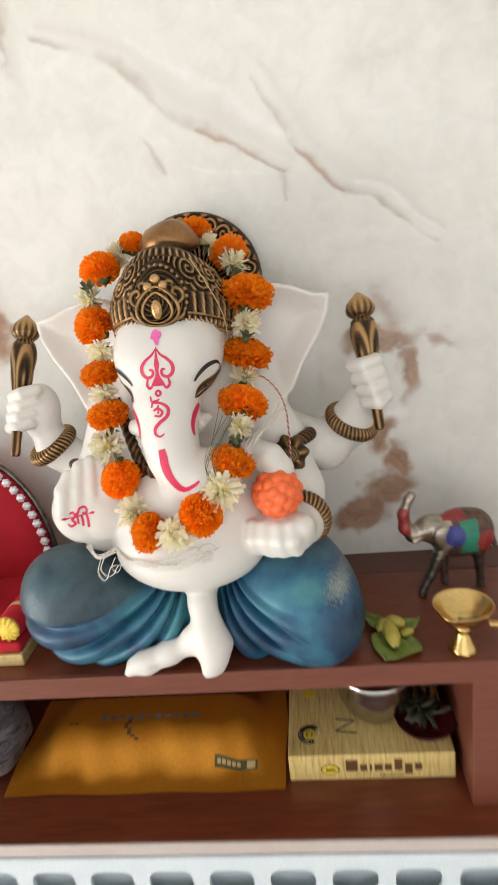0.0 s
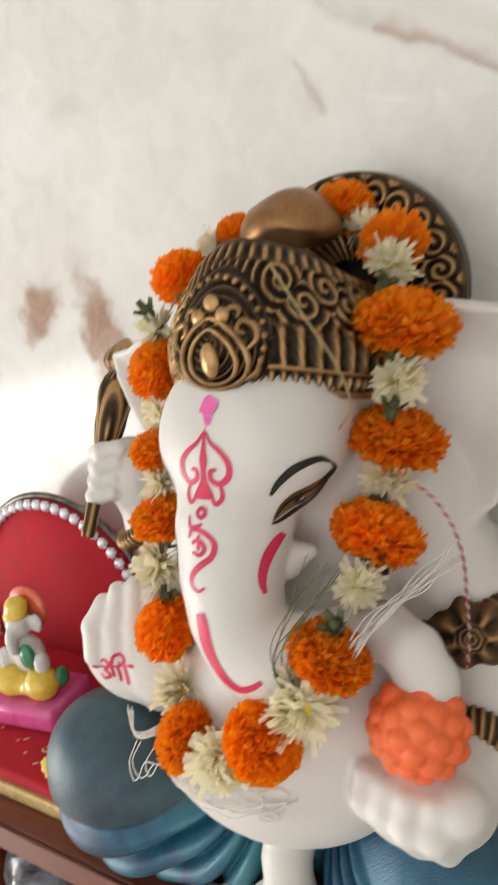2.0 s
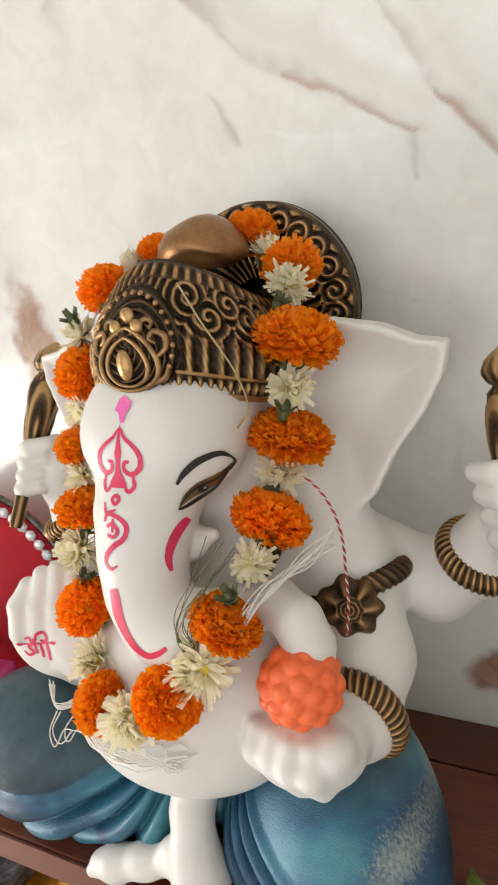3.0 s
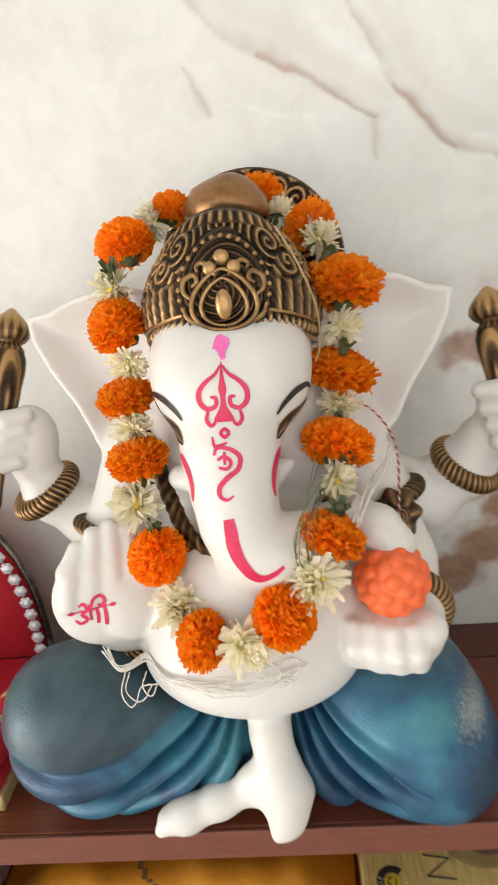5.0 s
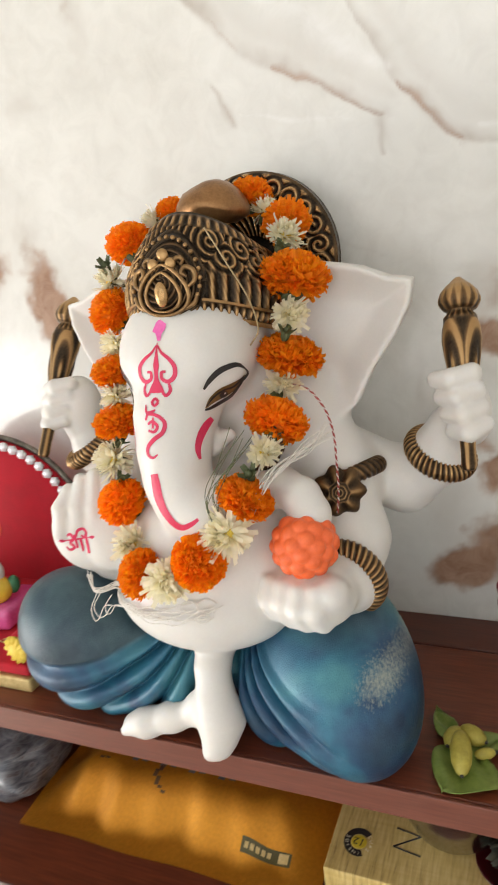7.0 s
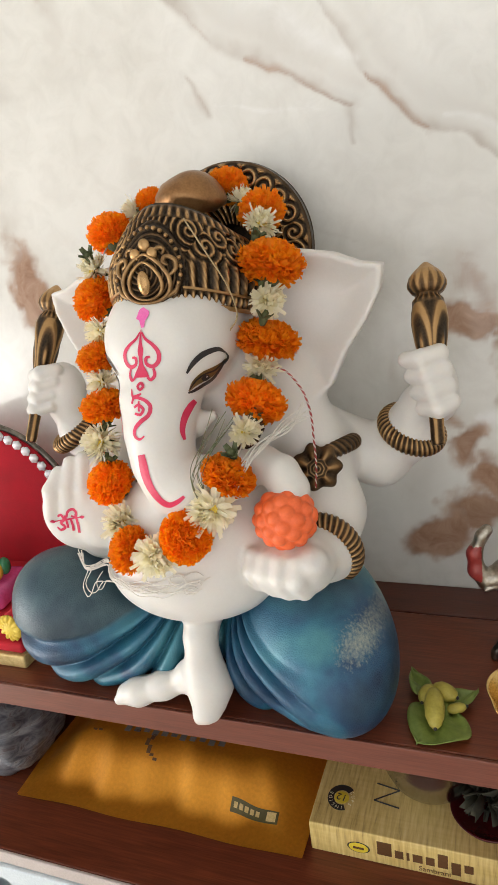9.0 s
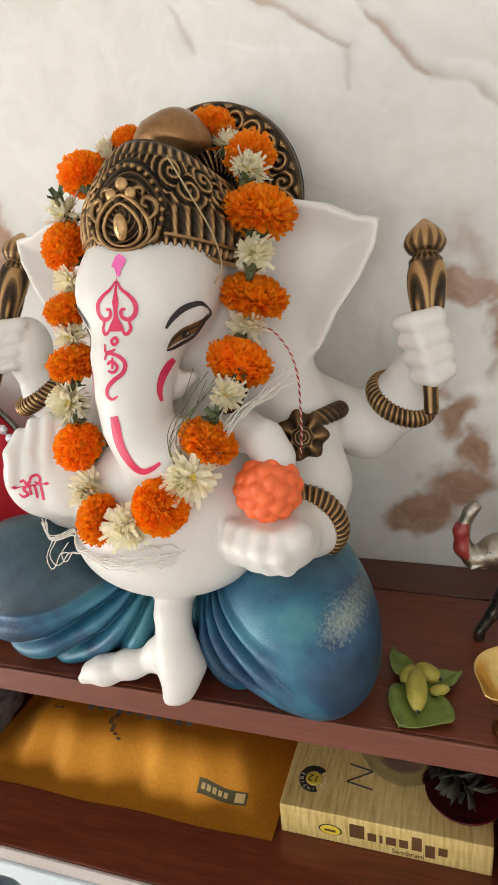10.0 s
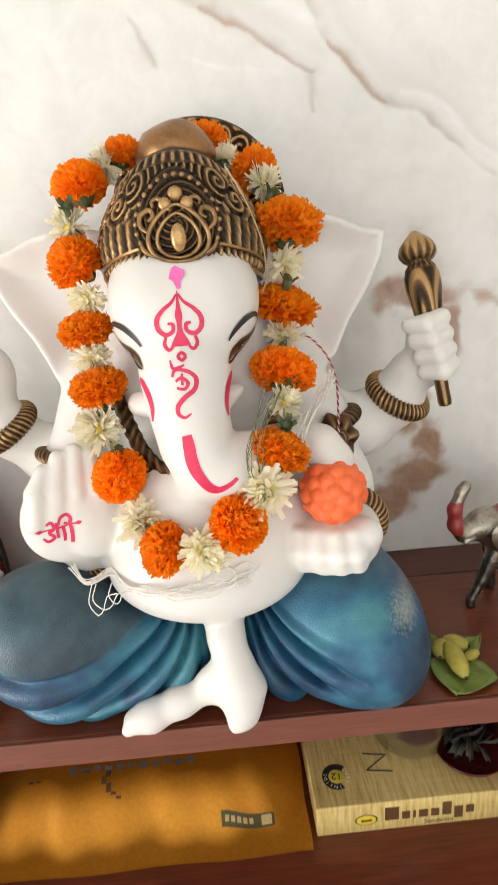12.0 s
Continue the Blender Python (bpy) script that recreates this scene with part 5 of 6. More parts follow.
def metal_elephant():
    c = Clay((-0.075, -0.035, -0.001), (0.06, 0.035, 0.135), 0.0011)
    c.egg((0.012, 0, 0.067), (0.036, 0.023, 0.0285), 0.006)
    c.egg((0.030, 0, 0.064), (0.020, 0.021, 0.027), 0.006)
    c.egg((-0.022, 0, 0.078), (0.017, 0.014, 0.017), 0.006)
    c.limb([(-0.03, 0, 0.078), (-0.043, 0, 0.074), (-0.052, 0, 0.084), (-0.054, 0, 0.100), (-0.048, 0, 0.116), (-0.044, 0, 0.121)], [0.012, 0.0085, 0.007, 0.006, 0.0048, 0.005], 0.004)
    for x, y, dx in ((-0.012, -0.010, -0.026), (-0.006, 0.010, 0.004), (0.028, -0.010, 0.004), (0.036, 0.010, 0.006)):
        c.limb([(x, y, 0.06), (x + dx * 0.6, y, 0.026), (x + dx, y, 0.008), (x + dx, y, 0.0035)], [0.0098, 0.0052, 0.0040, 0.0050], 0.003)
    c.egg((-0.014, -0.0165, 0.072), (0.012, 0.0035, 0.015), 0.002, lean=20)
    c.egg((-0.014, 0.0165, 0.072), (0.012, 0.0035, 0.015), 0.002, lean=20)
    c.limb([(-0.036, -0.007, 0.072), (-0.047, -0.009, 0.069)], [0.0032, 0.0015], 0.001)
    c.limb([(-0.036, 0.007, 0.072), (-0.047, 0.009, 0.069)], [0.0032, 0.0015], 0.001)
    c.limb([(0.047, 0, 0.072), (0.052, 0, 0.055), (0.054, 0, 0.045)], [0.003, 0.0018, 0.003], 0.002)
    v, f = c.skin()
    m = v[f].mean(1)
    x, y, z = m.T
    s = Shape()
    which = np.zeros(len(f), int)
    which[(x > -0.004) & (z > 0.045)] = 5
    which[z < 0.047] = 4
    which[(z > 0.05) & (np.abs(y) > 0.006) & (x > 0.004) & (x < 0.024) & (z < 0.088)] = 2
    which[(np.hypot(x - 0.034, z - 0.062) < 0.0125) & (np.abs(y) > 0.006)] = 1
    which[(np.hypot(x + 0.003, z - 0.073) < 0.0115) & (np.abs(y) > 0.012)] = 3
    which[(z > 0.0885) & (x > -0.012) & (x < 0.012)] = 1
    which[(x < -0.0465) & (z > 0.076) & (z < 0.108) & (x < -0.049 - 0.0 * z)] = 1
    used = [SILVER, ENAMEL["red"], ENAMEL["green"], ENAMEL["blue"], BLACKENED, surface("brown_enamel", (0.07, 0.035, 0.025), (0.16, 0.09, 0.065), 0.35, 0.3, 150)]
    me = mesh_of("metal_elephant", v, f, used, which)
    ob = new("metal_elephant", me)
    ob.matrix_basis = pose(0.2795, 0.138, 1.0002, 0, 0, 14)
    return tagged(ob, "small enamelled silver elephant figurine with raised trunk on the shelf", "figurine")


metal_elephant()

# ---- brass lamp ----
BRASS = surface("polished_brass", (0.62, 0.42, 0.14), (0.78, 0.56, 0.24), 0.24, 1.0, 60, 400, bump=0.08)


def brass_lamp():
    t = thing("brass_oil_lamp", (0.267, 0.020, 1.0), "polished brass oil lamp with shallow bowl and curled handle", "oil lamp")
    v, f = lathe([(0.0003, 0.0005), (0.0135, 0.0), (0.0142, 0.002), (0.0125, 0.005), (0.0095, 0.012), (0.0068, 0.019), (0.0062, 0.023), (0.0085, 0.0255), (0.0065, 0.028), (0.003, 0.029)], 36)
    v = np.array(v)
    a = np.arctan2(v[:, 1], v[:, 0])
    v[:, :2] *= (1 + 0.02 * np.cos(a * 8) * (v[:, 2] < 0.018))[:, None]
    part("foot", Shape().add(v, f, BRASS).mesh("foot"), t)
    prof = [(0.0005, 0.029), (0.010, 0.030), (0.019, 0.0345), (0.026, 0.042), (0.0300, 0.050), (0.0308, 0.0515), (0.0300, 0.0518), (0.0285, 0.050), (0.024, 0.0425), (0.017, 0.0365), (0.009, 0.0325), (0.0005, 0.0318)]
    v, f = lathe(prof, 56)
    v = np.array(v)
    a = np.arctan2(v[:, 1], v[:, 0])
    v[:, :2] *= (1 + 0.20 * np.exp(-((a + 2.2) / 0.28) ** 2) * (v[:, 2] > 0.04))[:, None]
    v[:, :2] *= 0.93
    part("bowl", Shape().add(v, f, BRASS).mesh("bowl"), t)
    path = spline([(0.022, -0.012, 0.036), (0.034, -0.016, 0.038), (0.046, -0.014, 0.046), (0.052, -0.010, 0.056), (0.049, -0.008, 0.064), (0.043, -0.008, 0.062)], 0.0015)
    part("handle", Shape().add(*tube(path, [0.0034 - 0.0012 * i / len(path) for i in range(len(path))], 12), BRASS).mesh("handle"), t)
    part("wick", Shape().add(*tube(spline([(-0.004, 0.0, 0.034), (0.004, -0.006, 0.0365), (0.012, -0.008, 0.040)], 0.002), 0.002, 8), BLACK_PAINT).mesh("wick"), t, "burnt black wick")


brass_lamp()

# ---- leaf with fruit buds ----
LEAF = surface("green_leaf", (0.12, 0.18, 0.03), (0.22, 0.28, 0.06), 0.45, coarse=90, fine=400, bump=0.3)
BUD = surface("yellow_green_bud", (0.32, 0.27, 0.035), (0.50, 0.42, 0.08), 0.5, coarse=90, fine=400)


def leaf_mesh(L, Wd, seed):
    r = random.Random(seed)
    v = []
    for i in range(15):
        t = i / 14
        w = Wd * math.sin(math.pi * min(1, t * 1.02)) ** 0.6 * (1.1 - 0.55 * t)
        for k in range(-5, 6):
            q = k / 5
            v.append((q * w, (t - 0.35) * L - 0.10 * L * q * q * (1 - t), 0.002 + 0.0035 * abs(q) ** 1.5 + 0.002 * math.sin(t * 9 + q * 4) + (0.006 * t ** 4 if seed % 2 else 0) + r.uniform(-0.0002, 0.0002)))
    me = mesh_of("leaf", v, grid_faces(15, 11), [LEAF])
    return me


offering = thing("leaf_offering", (0.200, 0.038, 1.0), "green leaves with yellow-green flower buds lying on the shelf", "leaf")
for k, (x, y, rz, sc, L, Wd) in enumerate(((0.004, -0.012, 150, 1.0, 0.050, 0.036), (0.014, 0.016, -60, 0.8, 0.042, 0.015), (-0.016, 0.03, 25, 0.7, 0.042, 0.012))):
    ob = part("leaf", leaf_mesh(L, Wd, k), offering)
    md = ob.modifiers.new("thickness", "SOLIDIFY")
    md.thickness = 0.0006
    ob.matrix_basis = pose(x, y, 0.0008 + 0.002 * k, 0, 0, rz)


def bud(place, axis, L, r):
    prof = [(0.0004, -L), (r * 0.55, -L * 0.92), (r * 0.9, -L * 0.55), (r, -L * 0.1), (r * 0.92, L * 0.4), (r * 0.6, L * 0.8), (r * 0.28, L * 0.96), (0.0003, L)]
    v, f = lathe(prof, 20)
    s = Shape().add(*moved((v, f), place, axis), BUD)
    tip = Vector(place) + Vector(axis).normalized() * L
    s.add(*ball(tip, 0.0018, 8, 6), BLACK_PAINT)
    part("bud", s.mesh("bud"), offering)


offering.scale = (0.85, 0.85, 0.85)
bud((0.0, -0.004, 0.0135), (0.10, -0.9, -0.22), 0.021, 0.0092)
bud((-0.008, 0.016, 0.011), (-0.3, -0.7, -0.1), 0.011, 0.0085)
bud((0.008, 0.021, 0.0125), (0.75, -0.4, 0.0), 0.0125, 0.0085)
bud((0.019, 0.006, 0.0085), (0.85, 0.3, 0.1), 0.009, 0.005)

# ---- small red throne with two painted figures ----
VELVET = surface("red_velvet", (0.42, 0.006, 0.016), (0.56, 0.012, 0.028), 0.85, coarse=40, fine=900, bump=0.35, depth=0.0006)
GOLD_LACE = surface("gold_lace", (0.52, 0.36, 0.12), (0.75, 0.58, 0.27), 0.5, 0.3, 200, 900, bump=0.6, depth=0.001)
PEARL = surface("pearl_glass", (0.72, 0.72, 0.74), (0.86, 0.86, 0.88), 0.12, 0.25, 300, coat=0.6)
throne = thing("velvet_throne", (-0.320, 0.12, 1.0), "small red velvet throne with a pearl-edged arched back", "throne")
TW = 0.135
seat_v, seat_f = bevelled_box((-TW, -0.094, 0.0145), (TW, 0.055, 0.0265), 0.004, 3)
part("seat", Shape().add(seat_v, seat_f, VELVET).mesh("seat"), throne)
part("lace_trim", Shape().add(*bevelled_box((-TW - 0.0015, -0.0965, 0.0), (TW + 0.0015, 0.057, 0.014), 0.002), GOLD_LACE).mesh("lace_trim", False), throne, "gold lace trim round the foot")


def arch(t):
    """Outline of the arched back, from one foot round to the other."""
    a = math.pi * t
    return -0.122 * math.cos(a), 0.0255 + 0.1705 * math.sin(a) ** 0.80


back = Shape()
rim = [arch(i / 60) for i in range(61)]
n = len(rim)
v = [(x, 0.057 - 0.003 * (1 - abs(x) / 0.13), z) for x, z in rim] + [(x * 0.5, 0.054, 0.0255 + (z - 0.0255) * 0.5) for x, z in rim] + [(0, 0.053, 0.0255)] + [(x * 1.03, 0.068, z + 0.003) for x, z in rim] + [(0, 0.068, 0.0255)]
f = [(i, i + 1, n + i + 1, n + i) for i in range(n - 1)] + [(n + i, n + i + 1, 2 * n) for i in range(n - 1)] + [(2 * n + 1 + i + 1, 2 * n + 1 + i, 3 * n + 1) for i in range(n - 1)] + [(i + 1, i, 2 * n + 1 + i, 2 * n + 2 + i) for i in range(n - 1)]
back.add(v, f, VELVET)
backrest = part("backrest", back.mesh("backrest"), throne, "red velvet arched backrest")
part("dark_rim", Shape().add(*tube([(x * 1.035, 0.0615, z + 0.004) for x, z in rim], 0.0035, 8), BLACKENED).mesh("dark_rim"), throne)
pearl_v, pearl_f = ball((0, 0, 0), (0.0057, 0.0040, 0.0055), 18, 10)
pearl_v = [(x * (1 + 0.12 * math.cos(6 * math.atan2(z, x))), y, z * (1 + 0.12 * math.cos(6 * math.atan2(z, x)))) for x, y, z in pearl_v]
pearl = Shape().add(pearl_v, pearl_f, PEARL).mesh("pearl")
length = [0]
for (x0, z0), (x1, z1) in zip(rim, rim[1:]):
    length.append(length[-1] + math.hypot(x1 - x0, z1 - z0))
count = int(length[-1] / 0.0122)
for i in range(count + 1):
    x = np.interp(i * length[-1] / count, length, [p[0] for p in rim])
    z = np.interp(i * length[-1] / count, length, [p[1] for p in rim])
    part("pearl", pearl, backrest).matrix_basis = pose(float(x) * 0.985, 0.0525, float(z) - 0.002)

PINK = surface("glossy_pink_paint", (0.62, 0.07, 0.26), (0.78, 0.14, 0.38), 0.2, coarse=60, coat=0.5)
ENAMEL_WHITE = surface("glossy_white_paint", (0.7, 0.68, 0.66), (0.8, 0.78, 0.76), 0.2, coarse=60, coat=0.5)
ENAMEL_YELLOW = surface("glossy_yellow_paint", (0.75, 0.48, 0.03), (0.85, 0.6, 0.08), 0.2, coarse=60, coat=0.5)
ENAMEL_ORANGE = surface("glossy_orange_paint", (0.8, 0.12, 0.05), (0.88, 0.22, 0.10), 0.25, coarse=60, coat=0.4)
ENAMEL_GREEN = surface("glossy_green_paint", (0.02, 0.17, 0.07), (0.04, 0.26, 0.11), 0.2, coarse=60, coat=0.5)


def figurine(place, robe, skin, shawl, name, label):
    """A small seated painted figure on a pink base."""
    s = Shape()

    def lump(material, *eggs):
        c = Clay((-0.036, -0.03, -0.001), (0.036, 0.03, 0.105), 0.0016)
        for q in eggs:
            c.egg(q[0], q[1], 0.004)
        s.add(*c.skin(), material)
    base_v, base_f = bevelled_box((-0.030, -0.024, 0), (0.030, 0.022, 0.019), 0.005, 3)
    s.add(base_v, base_f, PINK)
    lump(robe, ((-0.013, -0.008, 0.029), (0.013, 0.011, 0.012)), ((0.013, -0.008, 0.029), (0.013, 0.011, 0.012)), ((0.0, -0.003, 0.026), (0.018, 0.013, 0.008)))
    lump(skin, ((0, 0.0, 0.046), (0.0125, 0.010, 0.015)), ((0, -0.002, 0.071), (0.0085, 0.0085, 0.0105)), ((-0.012, 0.002, 0.070), (0.005, 0.0025, 0.0075)), ((0.012, 0.002, 0.070), (0.005, 0.0025, 0.0075)),
         ((0.0, -0.012, 0.062), (0.0035, 0.004, 0.010)), ((-0.016, -0.006, 0.044), (0.005, 0.006, 0.009)), ((0.016, -0.006, 0.044), (0.005, 0.006, 0.009)))
    lump(shawl, ((0.008, -0.009, 0.050), (0.0065, 0.004, 0.010)), ((0.024, 0.0, 0.030), (0.005, 0.006, 0.008)))
    lump(ENAMEL_YELLOW, ((0, 0.0, 0.083), (0.0085, 0.0075, 0.0075)), ((0, -0.004, 0.078), (0.009, 0.006, 0.003)))
    v, f = lathe([(0.0003, 0.0), (0.010, -0.001), (0.0150, -0.0015), (0.0165, 0.0), (0.0150, 0.0018), (0.010, 0.0025), (0.0003, 0.003)], 28)
    s.add(*moved((v, f), (0.001, 0.009, 0.077), (0, -1, 0)), ENAMEL_ORANGE)
    ob = new(name, s.mesh(name))
    ob.matrix_basis = pose(*place, 0, 0, 8) @ Matrix.Scale(1.28, 4)
    tagged(ob, label, "figurine", "figures on the throne")


figurine((-0.284, 0.096, 1.0267), ENAMEL_YELLOW, ENAMEL_WHITE, ENAMEL_GREEN, "painted_figurine", "small glossy painted seated figurine with orange halo on pink base")
figurine((-0.362, 0.098, 1.0267), PINK, PINK, ENAMEL_YELLOW, "painted_figurine", "small glossy pink painted seated figurine with orange halo")
# round bolster with gold bands and a scalloped gold end cap
bolster = thing("bolster_cushion", (-0.196, 0.030, 1.0267 + 0.0152), "round red velvet bolster with gold bands lying on the throne seat", "cushion")
aim = (0.10, 1, 0.0)
prof = [(0.0003, 0.0), (0.0120, 0.0005), (0.0138, 0.003), (0.0145, 0.012), (0.0147, 0.040), (0.0145, 0.070), (0.0138, 0.079), (0.0120, 0.0815), (0.0003, 0.082)]
part("cushion", Shape().add(*moved(lathe(prof, 40), (0, 0, 0), aim), VELVET).mesh("cushion"), bolster)
for z0 in (0.024, 0.052):
    band = [(0.0144, z0), (0.0150, z0 + 0.0006), (0.0151, z0 + 0.006), (0.0144, z0 + 0.0066)]
    part("gold_band", Shape().add(*moved(lathe(band, 40), (0, 0, 0), aim), GOLD_LACE).mesh("gold_band"), bolster, "shiny gold lace band")
cap_v, cap_f = lathe([(0.0003, -0.004), (0.0045, -0.0042), (0.0060, -0.0028), (0.0085, -0.0036), (0.0115, -0.0026), (0.0138, -0.0012), (0.0135, 0.0008), (0.0100, 0.0012)], 72)
cap_v = np.array(cap_v)
cap_a = np.arctan2(cap_v[:, 1], cap_v[:, 0])
cap_r = np.hypot(cap_v[:, 0], cap_v[:, 1])
cap_v[:, :2] *= (1 + 0.06 * np.cos(12 * cap_a) * (cap_r > 0.009))[:, None]
cap_v[:, 2] -= 0.0009 * np.cos(12 * cap_a) * (cap_r > 0.006)
part("end_cap", Shape().add(*moved((cap_v, cap_f), (0, 0, 0), aim), YELLOW).mesh("end_cap"), bolster, "scalloped golden yellow end cap")
# gold flecks stitched on the seat
fleck = Shape()
for k in range(34):
    fx, fy = rng.uniform(-0.125, 0.09), rng.uniform(-0.088, -0.055)
    fleck.add(*moved(ball((0, 0, 0), (rng.uniform(0.0012, 0.0035), 0.0012, 0.0005), 8, 5), (fx, fy, 0.0267), turn=pose(0, 0, 0, 0, 0, rng.uniform(0, 180)).to_3x3()), GOLD_LACE)
tagged(part("gold_embroidery", fleck.mesh("gold_embroidery"), throne), "small gold embroidery flecks", kind="stuff")

# ---- the lower compartment ----
FOIL = surface("golden_foil_film", (0.62, 0.235, 0.018), (0.8, 0.36, 0.035), 0.36, 0.6, 5, 300, bump=0.06, rough2=0.52)
LABEL_OLIVE = surface("olive_print", (0.08, 0.065, 0.02), (0.12, 0.10, 0.035), 0.4)
PRINT_BROWN = surface("brown_print", (0.10, 0.045, 0.015), (0.15, 0.07, 0.025), 0.45)
PRINT_GREY = surface("grey_print", (0.16, 0.15, 0.13), (0.26, 0.24, 0.2), 0.45)
PRINT_YELLOW = surface("yellow_print", (0.7, 0.52, 0.03), (0.8, 0.64, 0.06), 0.45)
PRINT_DARK = surface("dark_print", (0.02, 0.018, 0.016), (0.035, 0.03, 0.028), 0.45)


def packet_height(u, v):
    """Flat seals at the ends and along the front, a pinched slope, then a nearly level top."""
    step = lambda lo, hi, q: (lambda k: k * k * (3 - 2 * k))(min(1.0, max(0.0, (q - lo) / (hi - lo))))
    front = -0.80 + 0.05 * math.sin(u * 9 + 1) + 0.04 * math.sin(u * 21)
    body = step(front, front + 0.72, v) ** 0.9 * step(-1.0, -0.45, -v) * step(-0.97, -0.62 + 0.1 * v, -abs(u))
    pinch = sum(max(0.0, 1 - abs(u - c + 0.10 * (v + 0.6)) / wd) * h for c, wd, h in ((-0.86, 0.07, 0.8), (-0.66, 0.10, 0.7), (-0.42, 0.11, 1.0), (-0.12, 0.09, 0.6), (0.10, 0.12, 1.0), (0.36, 0.10, 0.5), (0.62, 0.09, 0.6), (0.84, 0.08, 1.0)))
    crease = 0.0008 * pinch * math.exp(-((v + 0.66) / 0.15) ** 2)
    waves = 0.0005 * math.sin(u * 8 + 2.2 * math.sin(v * 3 + 1)) + 0.0006 * abs(math.sin(u * 13 + v * 6)) - 0.0004 * abs(math.sin(v * 11 - u * 7))
    return 0.0012 + 0.0325 * body + crease * step(-1.0, -0.8, v) * step(-1.0, -0.93, -abs(u)) + 0.10 * waves * body ** 0.5


def foil_packet():
    t = thing("foil_packet", (-0.0855, 0.106, 0.8222), "plump golden foil packet lying on the lower board", "packet")
    nu, nv = 150, 90
    v = []
    for lay in (1, 0):
        for i in range(nu):
            u = 2 * i / (nu - 1) - 1
            for j in range(nv):
                w = 2 * j / (nv - 1) - 1
                x, y = u * 0.163 * (1 - 0.012 * w * w) + 0.001 * math.sin(w * 5) * abs(u) ** 6, w * 0.080 + 0.001 * math.sin(u * 8) * abs(w) ** 6
                v.append((x, y, 0.0035 + (packet_height(u, w) if lay else -0.0012)))
    half = nu * nv
    g = grid_faces(nu, nv)
    f = g + [tuple(half + i for i in q[::-1]) for q in g]
    part("pouch", Shape().add(v, f, FOIL).mesh("pouch"), t)

    def printed(name, u0, u1, w0, w1, material, lift, label="", under=None):
        vv = [((u0 + (u1 - u0) * i / 8) * 0.163, (w0 + (w1 - w0) * j / 5) * 0.080, 0.0035 + lift + packet_height(u0 + (u1 - u0) * i / 8, w0 + (w1 - w0) * j / 5)) for i in range(9) for j in range(6)]
        return part(name, mesh_of(name, vv, grid_faces(9, 6), [material]), under or t, label)
    tag = printed("brand_label", 0.50, 0.80, -0.68, -0.545, LABEL_OLIVE, 0.0006, "dark olive printed label")
    for k in range(5):
        printed("print_bar", 0.52 + k * 0.034, 0.543 + k * 0.034, -0.640, -0.585, GOLD_LACE, 0.0011, under=tag)
    printed("round_mark", 0.725, 0.785, -0.660, -0.565, GOLD_LACE, 0.0011, under=tag)
    for k in range(11):
        printed("print_bar", -0.39 + k * 0.07, -0.345 + k * 0.07, -0.03 + 0.02 * (k % 3), 0.09 - 0.02 * (k % 2), PRINT_GREY, 0.0006)
    for k, (u, w) in enumerate(((-0.17, -0.10), (-0.19, -0.19), (-0.16, -0.28), (-0.13, -0.31), (-0.10, -0.35), (-0.62, -0.1), (-0.58, -0.09), (-0.3, 0.0))):
        printed("print_stroke", u, u + 0.03, w, w + (0.10 if k < 3 else 0.03), PRINT_BROWN, 0.0006)


foil_packet()


def lettering(text, size, place, turn, material, parent, name="lettering"):
    cu = bpy.data.curves.new("letters", "FONT")
    cu.body, cu.size, cu.align_x, cu.align_y = text, size, "CENTER", "CENTER"
    cu.extrude = 0.00006
    tmp = bpy.data.objects.new("letters", cu)
    me = bpy.data.meshes.new_from_object(tmp)
    bpy.data.objects.remove(tmp)
    me.materials.clear()
    me.materials.append(material)
    ob = part(name, me, parent)
    ob.matrix_basis = Matrix.Translation(place) @ turn.to_4x4()
    return ob


